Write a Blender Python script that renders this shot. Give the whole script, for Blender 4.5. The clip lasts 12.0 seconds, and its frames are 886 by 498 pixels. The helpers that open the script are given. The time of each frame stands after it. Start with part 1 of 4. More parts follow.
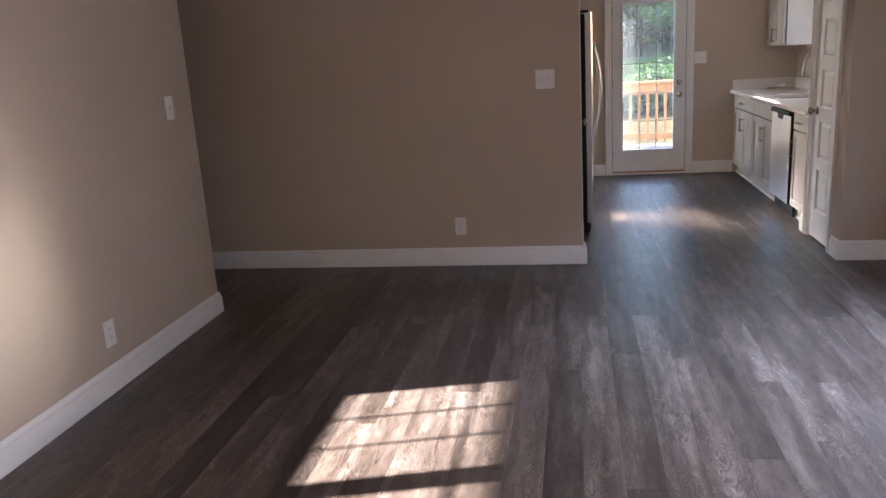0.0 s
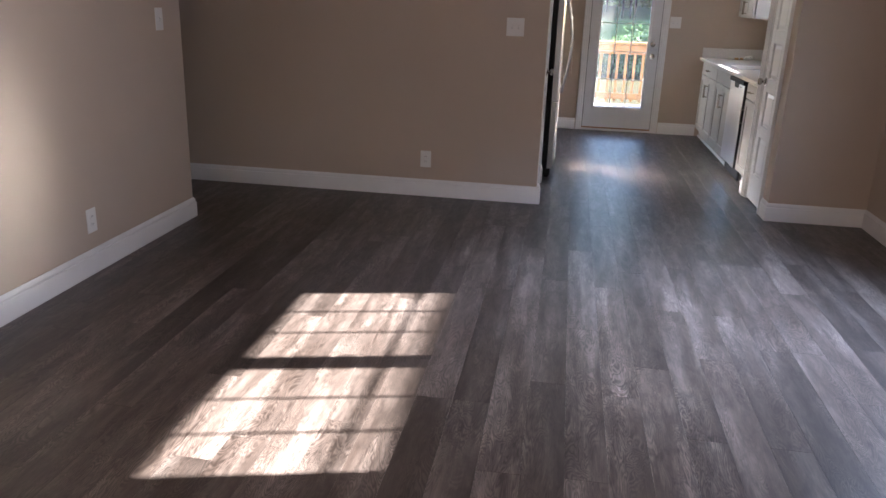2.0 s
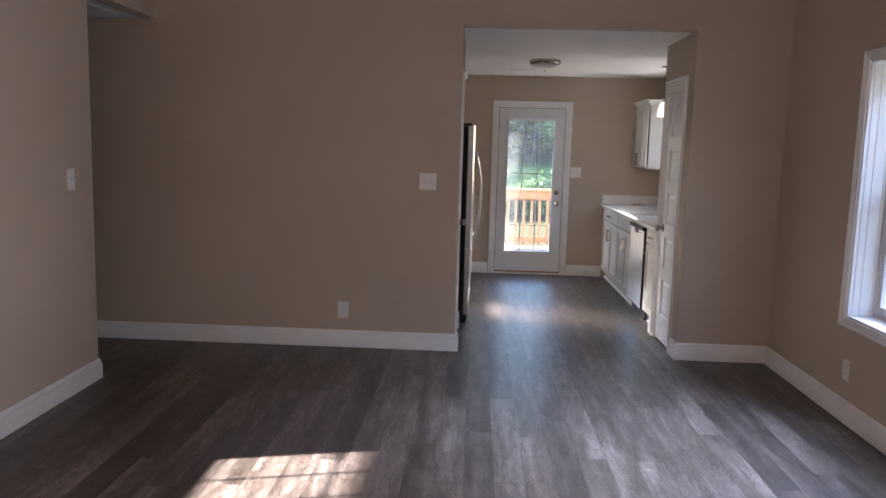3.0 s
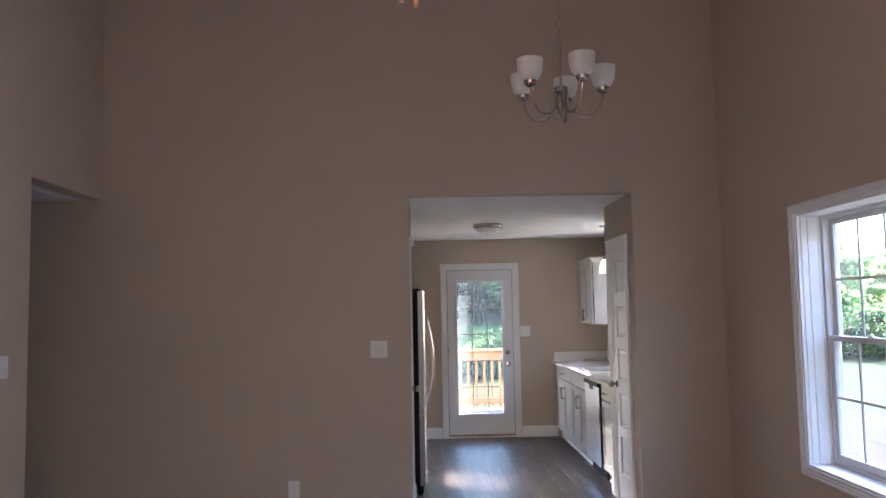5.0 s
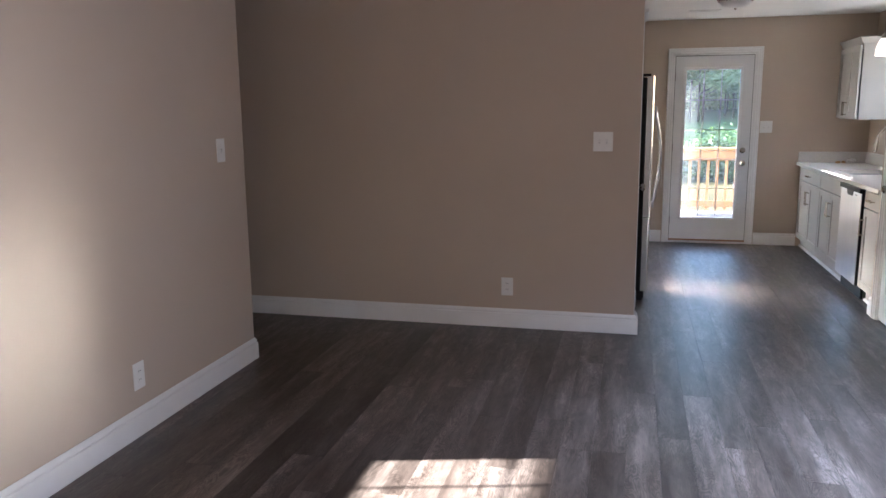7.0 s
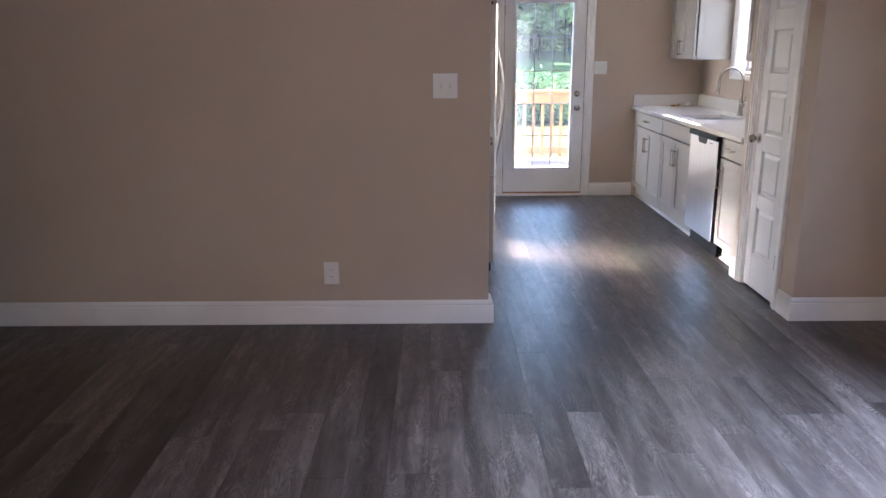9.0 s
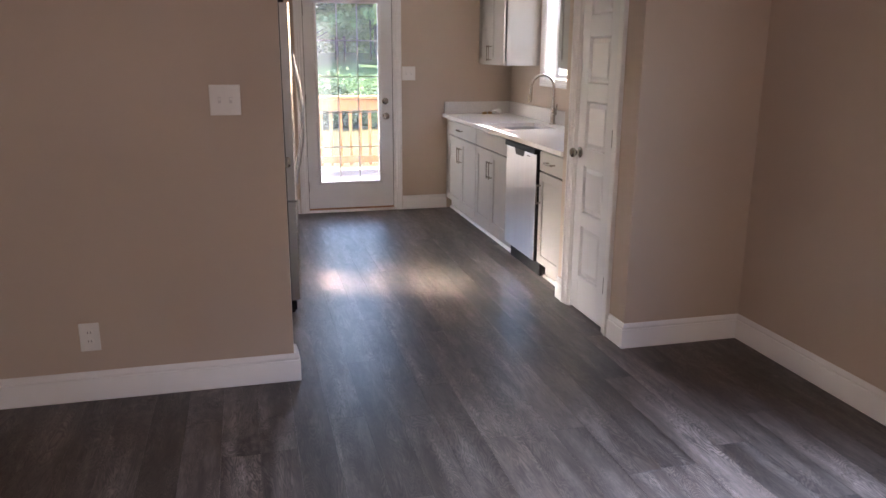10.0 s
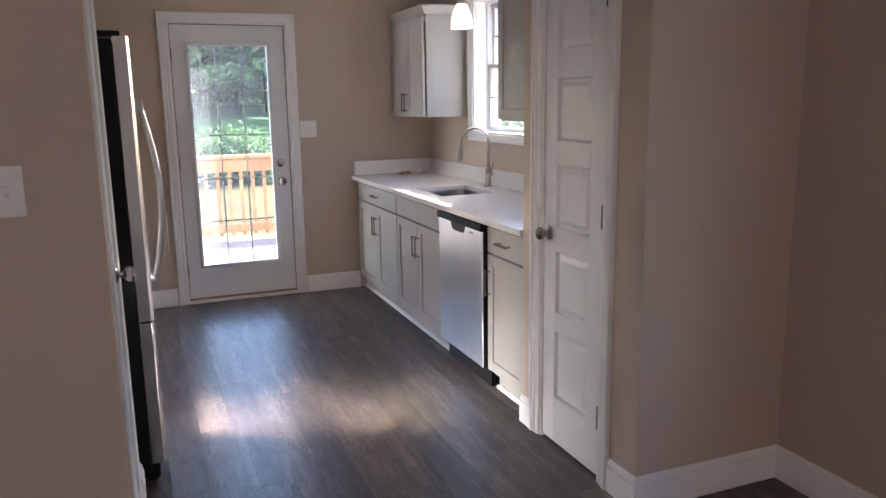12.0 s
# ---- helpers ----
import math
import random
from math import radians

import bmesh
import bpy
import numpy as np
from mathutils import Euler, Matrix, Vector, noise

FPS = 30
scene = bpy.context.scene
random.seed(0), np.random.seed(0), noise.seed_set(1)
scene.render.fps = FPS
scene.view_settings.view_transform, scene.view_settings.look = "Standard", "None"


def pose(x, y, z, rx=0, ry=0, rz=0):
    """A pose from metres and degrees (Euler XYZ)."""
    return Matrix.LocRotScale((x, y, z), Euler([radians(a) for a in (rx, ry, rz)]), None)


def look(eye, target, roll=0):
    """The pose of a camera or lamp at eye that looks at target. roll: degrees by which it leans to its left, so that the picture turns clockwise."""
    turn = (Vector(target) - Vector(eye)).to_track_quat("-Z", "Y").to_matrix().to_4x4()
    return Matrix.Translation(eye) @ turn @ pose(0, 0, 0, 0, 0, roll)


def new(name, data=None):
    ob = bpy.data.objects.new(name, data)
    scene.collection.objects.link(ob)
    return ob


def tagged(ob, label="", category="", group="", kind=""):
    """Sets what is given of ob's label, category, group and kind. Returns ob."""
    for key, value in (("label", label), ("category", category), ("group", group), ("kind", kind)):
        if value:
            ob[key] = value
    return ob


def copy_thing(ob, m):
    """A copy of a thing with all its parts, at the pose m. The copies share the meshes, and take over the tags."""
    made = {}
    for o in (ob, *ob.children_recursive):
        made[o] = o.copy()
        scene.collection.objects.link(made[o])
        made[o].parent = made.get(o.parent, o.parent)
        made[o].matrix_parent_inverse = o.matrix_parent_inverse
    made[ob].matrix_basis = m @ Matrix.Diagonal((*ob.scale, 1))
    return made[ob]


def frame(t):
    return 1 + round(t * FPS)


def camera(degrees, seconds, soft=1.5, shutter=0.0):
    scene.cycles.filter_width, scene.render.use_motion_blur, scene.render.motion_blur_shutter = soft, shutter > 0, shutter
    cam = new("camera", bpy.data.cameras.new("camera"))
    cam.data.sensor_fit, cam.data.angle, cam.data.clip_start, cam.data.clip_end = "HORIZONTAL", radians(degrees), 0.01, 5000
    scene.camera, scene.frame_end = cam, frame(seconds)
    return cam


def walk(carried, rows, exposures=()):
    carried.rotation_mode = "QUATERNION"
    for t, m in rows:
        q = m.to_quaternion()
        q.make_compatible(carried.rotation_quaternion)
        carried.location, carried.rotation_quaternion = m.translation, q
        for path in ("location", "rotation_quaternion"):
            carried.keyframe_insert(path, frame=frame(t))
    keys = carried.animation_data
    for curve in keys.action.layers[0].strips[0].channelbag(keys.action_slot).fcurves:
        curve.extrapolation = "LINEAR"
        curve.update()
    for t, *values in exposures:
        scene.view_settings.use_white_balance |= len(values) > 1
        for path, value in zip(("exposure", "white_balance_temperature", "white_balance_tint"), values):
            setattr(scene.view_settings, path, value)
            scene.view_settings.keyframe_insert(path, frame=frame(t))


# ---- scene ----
cam = camera(60.4, 12.0)
PATH = [
    (0, (0.234, 0.112, 1.499), (-0.114, 2.018, 1.004), -3.6),
    (0.5, (0.206, -0.032, 1.489), (-0.266, 1.835, 0.951), -3.6),
    (1, (0.266, -0.256, 1.52), (-0.214, 1.594, 0.933), -1.4),
    (1.5, (0.392, -0.262, 1.467), (-0.059, 1.582, 0.839), 0.6),
    (2, (0.434, -0.295, 1.481), (0.149, 1.582, 0.853), 2.0),
    (2.5, (0.41, -0.271, 1.512), (0.293, 1.666, 1.029), 2.5),
    (2.7, (0.402, -0.286, 1.539), (0.31, 1.674, 1.156), 1.9),
    (4.3, (0.403, -0.32, 1.573), (0.339, 1.679, 1.573), 1.2),
    (4.5, (0.393, -0.295, 1.575), (0.36, 1.704, 1.634), 0.5),
    (5, (0.389, -0.275, 1.583), (0.437, 1.719, 1.74), -1.1),
    (5.5, (0.37, -0.269, 1.579), (0.42, 1.724, 1.737), -1.2),
    (6, (0.298, -0.187, 1.543), (0.099, 1.803, 1.559), -1.1),
    (6.5, (0.271, 0.0, 1.51), (-0.065, 1.954, 1.248), -0.1),
    (6.7, (0.251, 0.094, 1.518), (-0.223, 2.012, 1.208), -0.4),
    (8.5, (0.065, 1.197, 1.467), (-0.359, 3.085, 0.963), -2.1),
    (8.8, (0.004, 1.281, 1.478), (-0.265, 3.195, 0.965), -2.3),
    (9, (0.005, 1.4, 1.476), (0.013, 3.335, 0.968), -0.3),
    (9.5, (0.082, 1.749, 1.453), (0.375, 3.656, 0.927), 0.7),
    (10, (0.118, 2.033, 1.5), (0.6, 3.907, 0.995), 0.3),
    (10.5, (0.136, 2.333, 1.528), (0.851, 4.155, 1.116), 1.8),
    (11, (0.196, 2.649, 1.521), (0.935, 4.471, 1.151), 1.2),
    (11.5, (0.263, 2.959, 1.497), (0.981, 4.787, 1.12), -0.4),
    (12, (0.364, 3.274, 1.502), (1.091, 5.096, 1.115), -0.9),
]
walk(cam, [(t, look(eye, target, roll)) for t, eye, target, roll in PATH], [(0, 4.14, 5700, 22), (0.5, 4.16, 5500, 16), (1.5, 4.16, 5510, 19), (2.5, 4.18, 5510, 20), (4.5, 4.44, 5390, 22), (5, 4.38, 5290, 20), (5.5, 4.46, 5240, 18), (6, 4.58, 5240, 17), (6.5, 4.44, 5290, 17), (8.5, 4.45, 5440, 20), (9, 4.61, 5300, 21), (9.5, 4.55, 5590, 20), (10, 4.44, 5850, 25), (10.5, 4.34, 5900, 26), (11, 4.42, 5650, 23), (12, 4.27, 5450, 22)])

# ---- light ----
SUN_TAN, SUN_SLOPE = 0.541, 0.262
sun_flat = Vector((1.0, SUN_SLOPE, 0)).normalized()
sun_dir = Vector((sun_flat.x, sun_flat.y, SUN_TAN)).normalized()
world = bpy.data.worlds.new("sky")
scene.world = world
world.use_nodes = True
wn = world.node_tree
sky = wn.nodes.new("ShaderNodeTexSky")
sky.sky_type, sky.sun_disc = "NISHITA", False
sky.sun_elevation, sky.sun_rotation = math.atan(SUN_TAN), math.atan2(sun_flat.x, sun_flat.y)
sky.dust_density, sky.air_density = 2.5, 1.3
wn.links.new(sky.outputs[0], wn.nodes["Background"].inputs[0])
wn.nodes["Background"].inputs[1].default_value = 0.095
sun = new("sun", bpy.data.lights.new("sun", "SUN"))
sun.data.energy, sun.data.angle, sun.data.color = 5.0, radians(0.5), (1.0, 0.925, 0.74)
sun.matrix_world = look(sun_dir * 60, (0, 0, 0))


def sky_lamp(name, eye, target, w, h, watts, spread, colour):
    """An added area lamp at a window, standing in for the sky's light."""
    lamp = new(name, bpy.data.lights.new(name, "AREA"))
    lamp.data.shape, lamp.data.size, lamp.data.size_y, lamp.data.energy, lamp.data.color = "RECTANGLE", w, h, watts, colour
    lamp.data.spread = radians(spread)
    lamp.matrix_world = look(eye, target)


# added lamp in the unseen living-end window, brightens the left wall and room
sky_lamp("unseen_window_lamp", (2.72, -1.14, 1.36), (0, -1.14, 1.30), 1.6, 1.35, 3.6, 104, (0.90, 0.95, 1.0))
# added bluish lamp before the dining window, tilted down to brighten the floor
sky_lamp("dining_floor_fill", (2.58, 3.36, 1.90), (2.02, 3.36, 1.07), 1.6, 0.35, 2.5, 66, (0.66, 0.82, 1.0))


# sharp enough glossy bounces for the sun that the steel throws back
scene.cycles.blur_glossy = 0.0


# ---- materials ----
def material(name, colour, rough=0.5, metal=0.0, spread=0.1, scale=6.0, bump=0.0, bump_scale=60.0, stretch=(1, 1, 1), piece=0.0, spec=0.5, coat=0.0, emit=None, power=0.0, through_light=0.0):
    """A painted, metal or stone surface: two scales of variation in tone, a fine relief, uneven gloss."""
    m = bpy.data.materials.new(name)
    m.use_nodes = True
    nt = m.node_tree
    p = nt.nodes["Principled BSDF"]
    tc = nt.nodes.new("ShaderNodeTexCoord")
    mp = nt.nodes.new("ShaderNodeMapping")
    mp.inputs["Scale"].default_value = stretch
    nt.links.new(tc.outputs["Object"], mp.inputs[0])
    big, fine = nt.nodes.new("ShaderNodeTexNoise"), nt.nodes.new("ShaderNodeTexNoise")
    big.inputs["Scale"].default_value, big.inputs["Detail"].default_value = scale, 5
    fine.inputs["Scale"].default_value, fine.inputs["Detail"].default_value = bump_scale, 3
    for n in (big, fine):
        nt.links.new(mp.outputs[0], n.inputs["Vector"])
    ramp = nt.nodes.new("ShaderNodeValToRGB")
    ramp.color_ramp.elements[0].position, ramp.color_ramp.elements[1].position = 0.3, 0.7
    ramp.color_ramp.elements[0].color = (*[c * (1 - spread) for c in colour], 1)
    ramp.color_ramp.elements[1].color = (*[min(1, c * (1 + spread)) for c in colour], 1)
    nt.links.new(big.outputs["Fac"], ramp.inputs[0])
    out = ramp.outputs[0]
    if piece:
        info, hsv = nt.nodes.new("ShaderNodeObjectInfo"), nt.nodes.new("ShaderNodeHueSaturation")
        rng = nt.nodes.new("ShaderNodeMapRange")
        rng.inputs[3].default_value, rng.inputs[4].default_value = 1 - piece, 1 + piece
        nt.links.new(info.outputs["Random"], rng.inputs[0])
        nt.links.new(rng.outputs[0], hsv.inputs["Value"])
        nt.links.new(out, hsv.inputs["Color"])
        out = hsv.outputs[0]
    nt.links.new(out, p.inputs["Base Color"])
    p.inputs["Roughness"].default_value, p.inputs["Metallic"].default_value = rough, metal
    p.inputs["Specular IOR Level"].default_value = spec
    p.inputs["Coat Weight"].default_value = coat
    rr = nt.nodes.new("ShaderNodeMapRange")
    rr.inputs[3].default_value, rr.inputs[4].default_value = rough * 0.88, min(1, rough * 1.12)
    nt.links.new(fine.outputs["Fac"], rr.inputs[0])
    nt.links.new(rr.outputs[0], p.inputs["Roughness"])
    if bump:
        b = nt.nodes.new("ShaderNodeBump")
        b.inputs["Strength"].default_value, b.inputs["Distance"].default_value = bump, 0.002
        nt.links.new(fine.outputs["Fac"], b.inputs["Height"])
        nt.links.new(b.outputs[0], p.inputs["Normal"])
    if emit:
        p.inputs["Emission Color"].default_value, p.inputs["Emission Strength"].default_value = (*emit, 1), power
    if through_light:
        tr, mix = nt.nodes.new("ShaderNodeBsdfTranslucent"), nt.nodes.new("ShaderNodeMixShader")
        nt.links.new(out, tr.inputs[0])
        mix.inputs[0].default_value = through_light
        nt.links.new(p.outputs[0], mix.inputs[1])
        nt.links.new(tr.outputs[0], mix.inputs[2])
        nt.links.new(mix.outputs[0], nt.nodes["Material Output"].inputs[0])
    return m


def glass_material(name, tint=(0.97, 0.985, 0.98), haze_share=0.0):
    m = bpy.data.materials.new(name)
    m.use_nodes = True
    nt = m.node_tree
    nt.nodes.remove(nt.nodes["Principled BSDF"])
    a, g, mix, fr = (nt.nodes.new("ShaderNode" + k) for k in ("BsdfTransparent", "BsdfGlossy", "MixShader", "LayerWeight"))
    a.inputs[0].default_value = (*tint, 1)
    g.inputs["Roughness"].default_value = 0.02
    power, fit = nt.nodes.new("ShaderNodeMath"), nt.nodes.new("ShaderNodeMapRange")
    power.operation, power.inputs[1].default_value = "POWER", 5.0
    nt.links.new(fr.outputs["Facing"], power.inputs[0])
    nt.links.new(power.outputs[0], fit.inputs[0])
    fit.inputs[3].default_value, fit.inputs[4].default_value = 0.04, 1.0
    nt.links.new(fit.outputs[0], mix.inputs[0])
    nt.links.new(a.outputs[0], mix.inputs[1])
    nt.links.new(g.outputs[0], mix.inputs[2])
    out = mix.outputs[0]
    # a pale translucent film puts the outdoor haze into the pane
    if haze_share:
        film, haze, film_mix = nt.nodes.new("ShaderNodeBsdfTranslucent"), nt.nodes.new("ShaderNodeTexNoise"), nt.nodes.new("ShaderNodeMixShader")
        film.inputs[0].default_value = (0.78, 0.86, 0.88, 1)
        haze.inputs["Scale"].default_value, haze.inputs["Detail"].default_value = 3.0, 4
        spread = nt.nodes.new("ShaderNodeMapRange")
        spread.inputs[3].default_value, spread.inputs[4].default_value = haze_share * 0.85, haze_share * 1.15
        nt.links.new(haze.outputs["Fac"], spread.inputs[0])
        nt.links.new(spread.outputs[0], film_mix.inputs[0])
        nt.links.new(out, film_mix.inputs[1])
        nt.links.new(film.outputs[0], film_mix.inputs[2])
        out = film_mix.outputs[0]
    nt.links.new(out, nt.nodes["Material Output"].inputs[0])
    return m


def plank_material():
    """Dark grey-brown vinyl plank: long streaks, cathedral grain and pale scuffs, each plank of its own tone."""
    m = bpy.data.materials.new("plank_wood")
    m.use_nodes = True
    nt = m.node_tree
    p = nt.nodes["Principled BSDF"]
    tc, info = nt.nodes.new("ShaderNodeTexCoord"), nt.nodes.new("ShaderNodeObjectInfo")
    shift = nt.nodes.new("ShaderNodeVectorMath")
    shift.operation = "MULTIPLY_ADD"
    shift.inputs[1].default_value = (37.0, 53.0, 19.0)
    nt.links.new(info.outputs["Random"], shift.inputs[0])
    nt.links.new(tc.outputs["Object"], shift.inputs[2])

    def noise_at(stretch, scale, detail, rough=0.6, warp=0.0):
        mp, n = nt.nodes.new("ShaderNodeMapping"), nt.nodes.new("ShaderNodeTexNoise")
        mp.inputs["Scale"].default_value = stretch
        n.inputs["Scale"].default_value, n.inputs["Detail"].default_value = scale, detail
        n.inputs["Roughness"].default_value, n.inputs["Distortion"].default_value = rough, warp
        nt.links.new(shift.outputs[0], mp.inputs[0])
        nt.links.new(mp.outputs[0], n.inputs["Vector"])
        return n.outputs["Fac"]

    def ramp_of(fac, stops):
        r = nt.nodes.new("ShaderNodeValToRGB")
        r.color_ramp.elements[0].position, r.color_ramp.elements[1].position = stops[0][0], stops[-1][0]
        r.color_ramp.elements[0].color, r.color_ramp.elements[1].color = (*stops[0][1], 1), (*stops[-1][1], 1)
        for pos, c in stops[1:-1]:
            r.color_ramp.elements.new(pos).color = (*c, 1)
        nt.links.new(fac, r.inputs[0])
        return r.outputs[0]

    def mix_of(kind, fac, a, b):
        x = nt.nodes.new("ShaderNodeMixRGB")
        x.blend_type = kind
        for k, v in enumerate((fac, a, b)):
            if isinstance(v, (int, float)):
                x.inputs[k].default_value = v
            elif isinstance(v, tuple):
                x.inputs[k].default_value = (*v, 1)
            else:
                nt.links.new(v, x.inputs[k])
        return x.outputs[0]

    streak = noise_at((8, 0.8, 1), 1.6, 5, 0.58)
    mottle = noise_at((9, 2.2, 1), 2.4, 6, 0.72, 0.6)
    grain = noise_at((95, 4.0, 1), 2.6, 5, 0.7, 0.4)
    rings = noise_at((11, 1.9, 1), 1.0, 3.0, 0.5, 1.0)
    wave = nt.nodes.new("ShaderNodeMath")
    wave.operation = "PINGPONG"
    wave.inputs[1].default_value = 0.018
    nt.links.new(rings, wave.inputs[0])
    where = noise_at((5, 1.1, 1), 1.5, 3, 0.55)
    base = ramp_of(streak, [(0.30, (0.034, 0.0245, 0.0195)), (0.5, (0.066, 0.0505, 0.042)), (0.70, (0.128, 0.104, 0.089))])
    cloud = ramp_of(mottle, [(0.38, (0.48, 0.455, 0.435)), (0.63, (1.6, 1.6, 1.6))])
    col = mix_of("MULTIPLY", 0.55, base, cloud)
    lines = ramp_of(grain, [(0.36, (0.55, 0.54, 0.53)), (0.64, (1.3, 1.3, 1.3))])
    col = mix_of("MULTIPLY", 0.45, col, lines)
    ringc = ramp_of(wave.outputs[0], [(0.001, (0.46, 0.42, 0.40)), (0.009, (1.0, 1.0, 1.0)), (0.016, (1.45, 1.47, 1.48))])
    mask = ramp_of(where, [(0.40, (0.10, 0.10, 0.10)), (0.52, (1.0, 1.0, 1.0))])
    col = mix_of("MULTIPLY", mask, col, ringc)
    hsv, rng = nt.nodes.new("ShaderNodeHueSaturation"), nt.nodes.new("ShaderNodeMapRange")
    rng.inputs[3].default_value, rng.inputs[4].default_value = 0.64, 1.36
    nt.links.new(info.outputs["Random"], rng.inputs[0])
    nt.links.new(rng.outputs[0], hsv.inputs["Value"])
    nt.links.new(col, hsv.inputs["Color"])
    nt.links.new(hsv.outputs[0], p.inputs["Base Color"])
    p.inputs["Specular IOR Level"].default_value = 0.4
    p.inputs["Coat Weight"].default_value, p.inputs["Coat Roughness"].default_value, p.inputs["Coat IOR"].default_value = 0.31, 0.32, 1.6
    rr = nt.nodes.new("ShaderNodeMapRange")
    rr.inputs[1].default_value, rr.inputs[2].default_value = 0.3, 0.7
    rr.inputs[3].default_value, rr.inputs[4].default_value = 0.46, 0.34
    nt.links.new(mottle, rr.inputs[0])
    nt.links.new(rr.outputs[0], p.inputs["Roughness"])
    b = nt.nodes.new("ShaderNodeBump")
    b.inputs["Strength"].default_value, b.inputs["Distance"].default_value = 0.12, 0.0006
    nt.links.new(grain, b.inputs["Height"])
    nt.links.new(b.outputs[0], p.inputs["Normal"])
    return m


PAINT = material("wall_paint", (0.508, 0.419, 0.334), 0.62, spread=0.035, scale=1.3, bump=0.12, bump_scale=220, spec=0.35)
CEIL = material("ceiling_paint", (0.78, 0.77, 0.74), 0.8, spread=0.03, scale=2, bump=0.15, bump_scale=120, spec=0.2)
TRIM = material("trim_paint", (0.78, 0.776, 0.765), 0.38, spread=0.03, scale=5, bump=0.04, bump_scale=90)
DOOR = material("door_paint", (0.74, 0.745, 0.75), 0.34, spread=0.03, scale=4, bump=0.08, bump_scale=150)
PLANK = plank_material()
JOINT = material("floor_joint", (0.04, 0.032, 0.027), 0.9, spread=0.2, spec=0.1)
CABINET = material("cabinet_paint", (0.42, 0.40, 0.365), 0.42, spread=0.03, scale=4, bump=0.05, bump_scale=110)
# near-black colour for the shade between cabinet fronts
SHADOW_GAP = material("cabinet_gap_shade", (0.05, 0.045, 0.04), 0.7)
QUARTZ = material("white_quartz", (0.76, 0.735, 0.70), 0.22, spread=0.05, scale=90, bump=0.0)
STEEL = material("brushed_steel", (0.66, 0.66, 0.67), 0.36, 1.0, spread=0.03, scale=3, bump=0.006, bump_scale=14, stretch=(7, 7, 0.5))
NICKEL = material("satin_nickel", (0.43, 0.395, 0.355), 0.24, 1.0, spread=0.05, scale=30)
FRIDGE_STEEL = material("fridge_steel", (0.92, 0.90, 0.87), 0.25, 1.0, spread=0.05, scale=5, bump=0.2, bump_scale=9, stretch=(1, 1, 0.5))
# darker colour for the door edges, to dim what they reflect
FRIDGE_EDGE = material("fridge_edge_dimmed_steel", (0.30, 0.305, 0.315), 0.33, 1.0, spread=0.08, scale=6, stretch=(1, 1, 0.3))
HANDLE_STEEL = material("handle_steel", (0.40, 0.40, 0.41), 0.30, 1.0, spread=0.05, scale=12)
BLACK = material("black_enamel", (0.010, 0.010, 0.011), 0.55, spread=0.2, bump=0.1, bump_scale=300, spec=0.2)
PLASTIC = material("white_plastic", (0.78, 0.77, 0.74), 0.35, spread=0.02, scale=20)
HINGE_METAL = material("dull_hinge_metal", (0.13, 0.12, 0.11), 0.4, 1.0, spread=0.1, scale=30)
SLOT = material("dark_slot", (0.05, 0.045, 0.04), 0.6)
# both panes carry some added haze, the back door's far more
GLASS = glass_material("window_glass", haze_share=0.006)
DOOR_GLASS = glass_material("hazed_door_glass", haze_share=0.024)
SHADE = material("opal_glass", (0.86, 0.85, 0.83), 0.3, spread=0.02, scale=20, through_light=0.35)
LIT_SHADE = material("lit_opal_glass", (0.9, 0.86, 0.78), 0.3, spread=0.02, emit=(1.0, 0.78, 0.52), power=0.09)
FAN_GLASS = material("lit_fan_glass", (0.9, 0.84, 0.74), 0.35, spread=0.02, emit=(1.0, 0.62, 0.36), power=3.6)
FOB_WOOD = material("fob_wood", (0.48, 0.24, 0.11), 0.45, spread=0.15, scale=60)
BLADE_WOOD = material("blade_wood", (0.20, 0.12, 0.075), 0.5, spread=0.2, scale=8, stretch=(1, 8, 8))
VINYL = material("window_vinyl", (0.62, 0.61, 0.60), 0.45, spread=0.03, scale=10)
GRID = material("grey_grid_bar", (0.50, 0.47, 0.42), 0.45, spread=0.05)
PINE = material("treated_pine", (0.36, 0.178, 0.052), 0.65, spread=0.25, scale=5, bump=0.3, bump_scale=40, stretch=(4, 4, 1), piece=0.15)
SILL_WOOD = material("threshold_oak", (0.30, 0.15, 0.07), 0.55, spread=0.2, scale=14)
DECKING = material("deck_board", (0.15, 0.122, 0.105), 0.7, spread=0.2, scale=6, bump=0.3, bump_scale=40, piece=0.15)
GRASS = material("green_lawn", (0.014, 0.024, 0.0065), 0.9, spread=0.4, scale=0.5, bump=0.6, bump_scale=30, spec=0.1)
DRY = material("dry_grass", (0.042, 0.034, 0.009), 0.9, spread=0.35, scale=0.7, bump=0.6, bump_scale=30, spec=0.1)
BANK = material("bank_grass", (0.036, 0.072, 0.020), 0.9, spread=0.35, scale=0.8, bump=0.6, bump_scale=30, spec=0.1)
GRAVEL = material("pale_gravel", (0.020, 0.017, 0.015), 0.95, spread=0.25, scale=1.2, bump=0.8, bump_scale=25, spec=0.1)
LEAF = material("leaf", (0.31, 0.40, 0.18), 0.6, spread=0.55, scale=0.9, piece=0.35, through_light=0.55, spec=0.3)
BUSH_LEAF = material("bush_leaf", (0.062, 0.108, 0.036), 0.5, spread=0.45, scale=1.2, piece=0.3, through_light=0.4, spec=0.3)
BARK = material("bark", (0.014, 0.012, 0.010), 0.95, spread=0.3, scale=10, bump=0.8, bump_scale=30, stretch=(3, 3, 0.6), spec=0.1)
# surfaces of the unseen house shape that blocks the sun
SIDING = material("blocker_siding", (0.45, 0.43, 0.38), 0.7, spread=0.08)
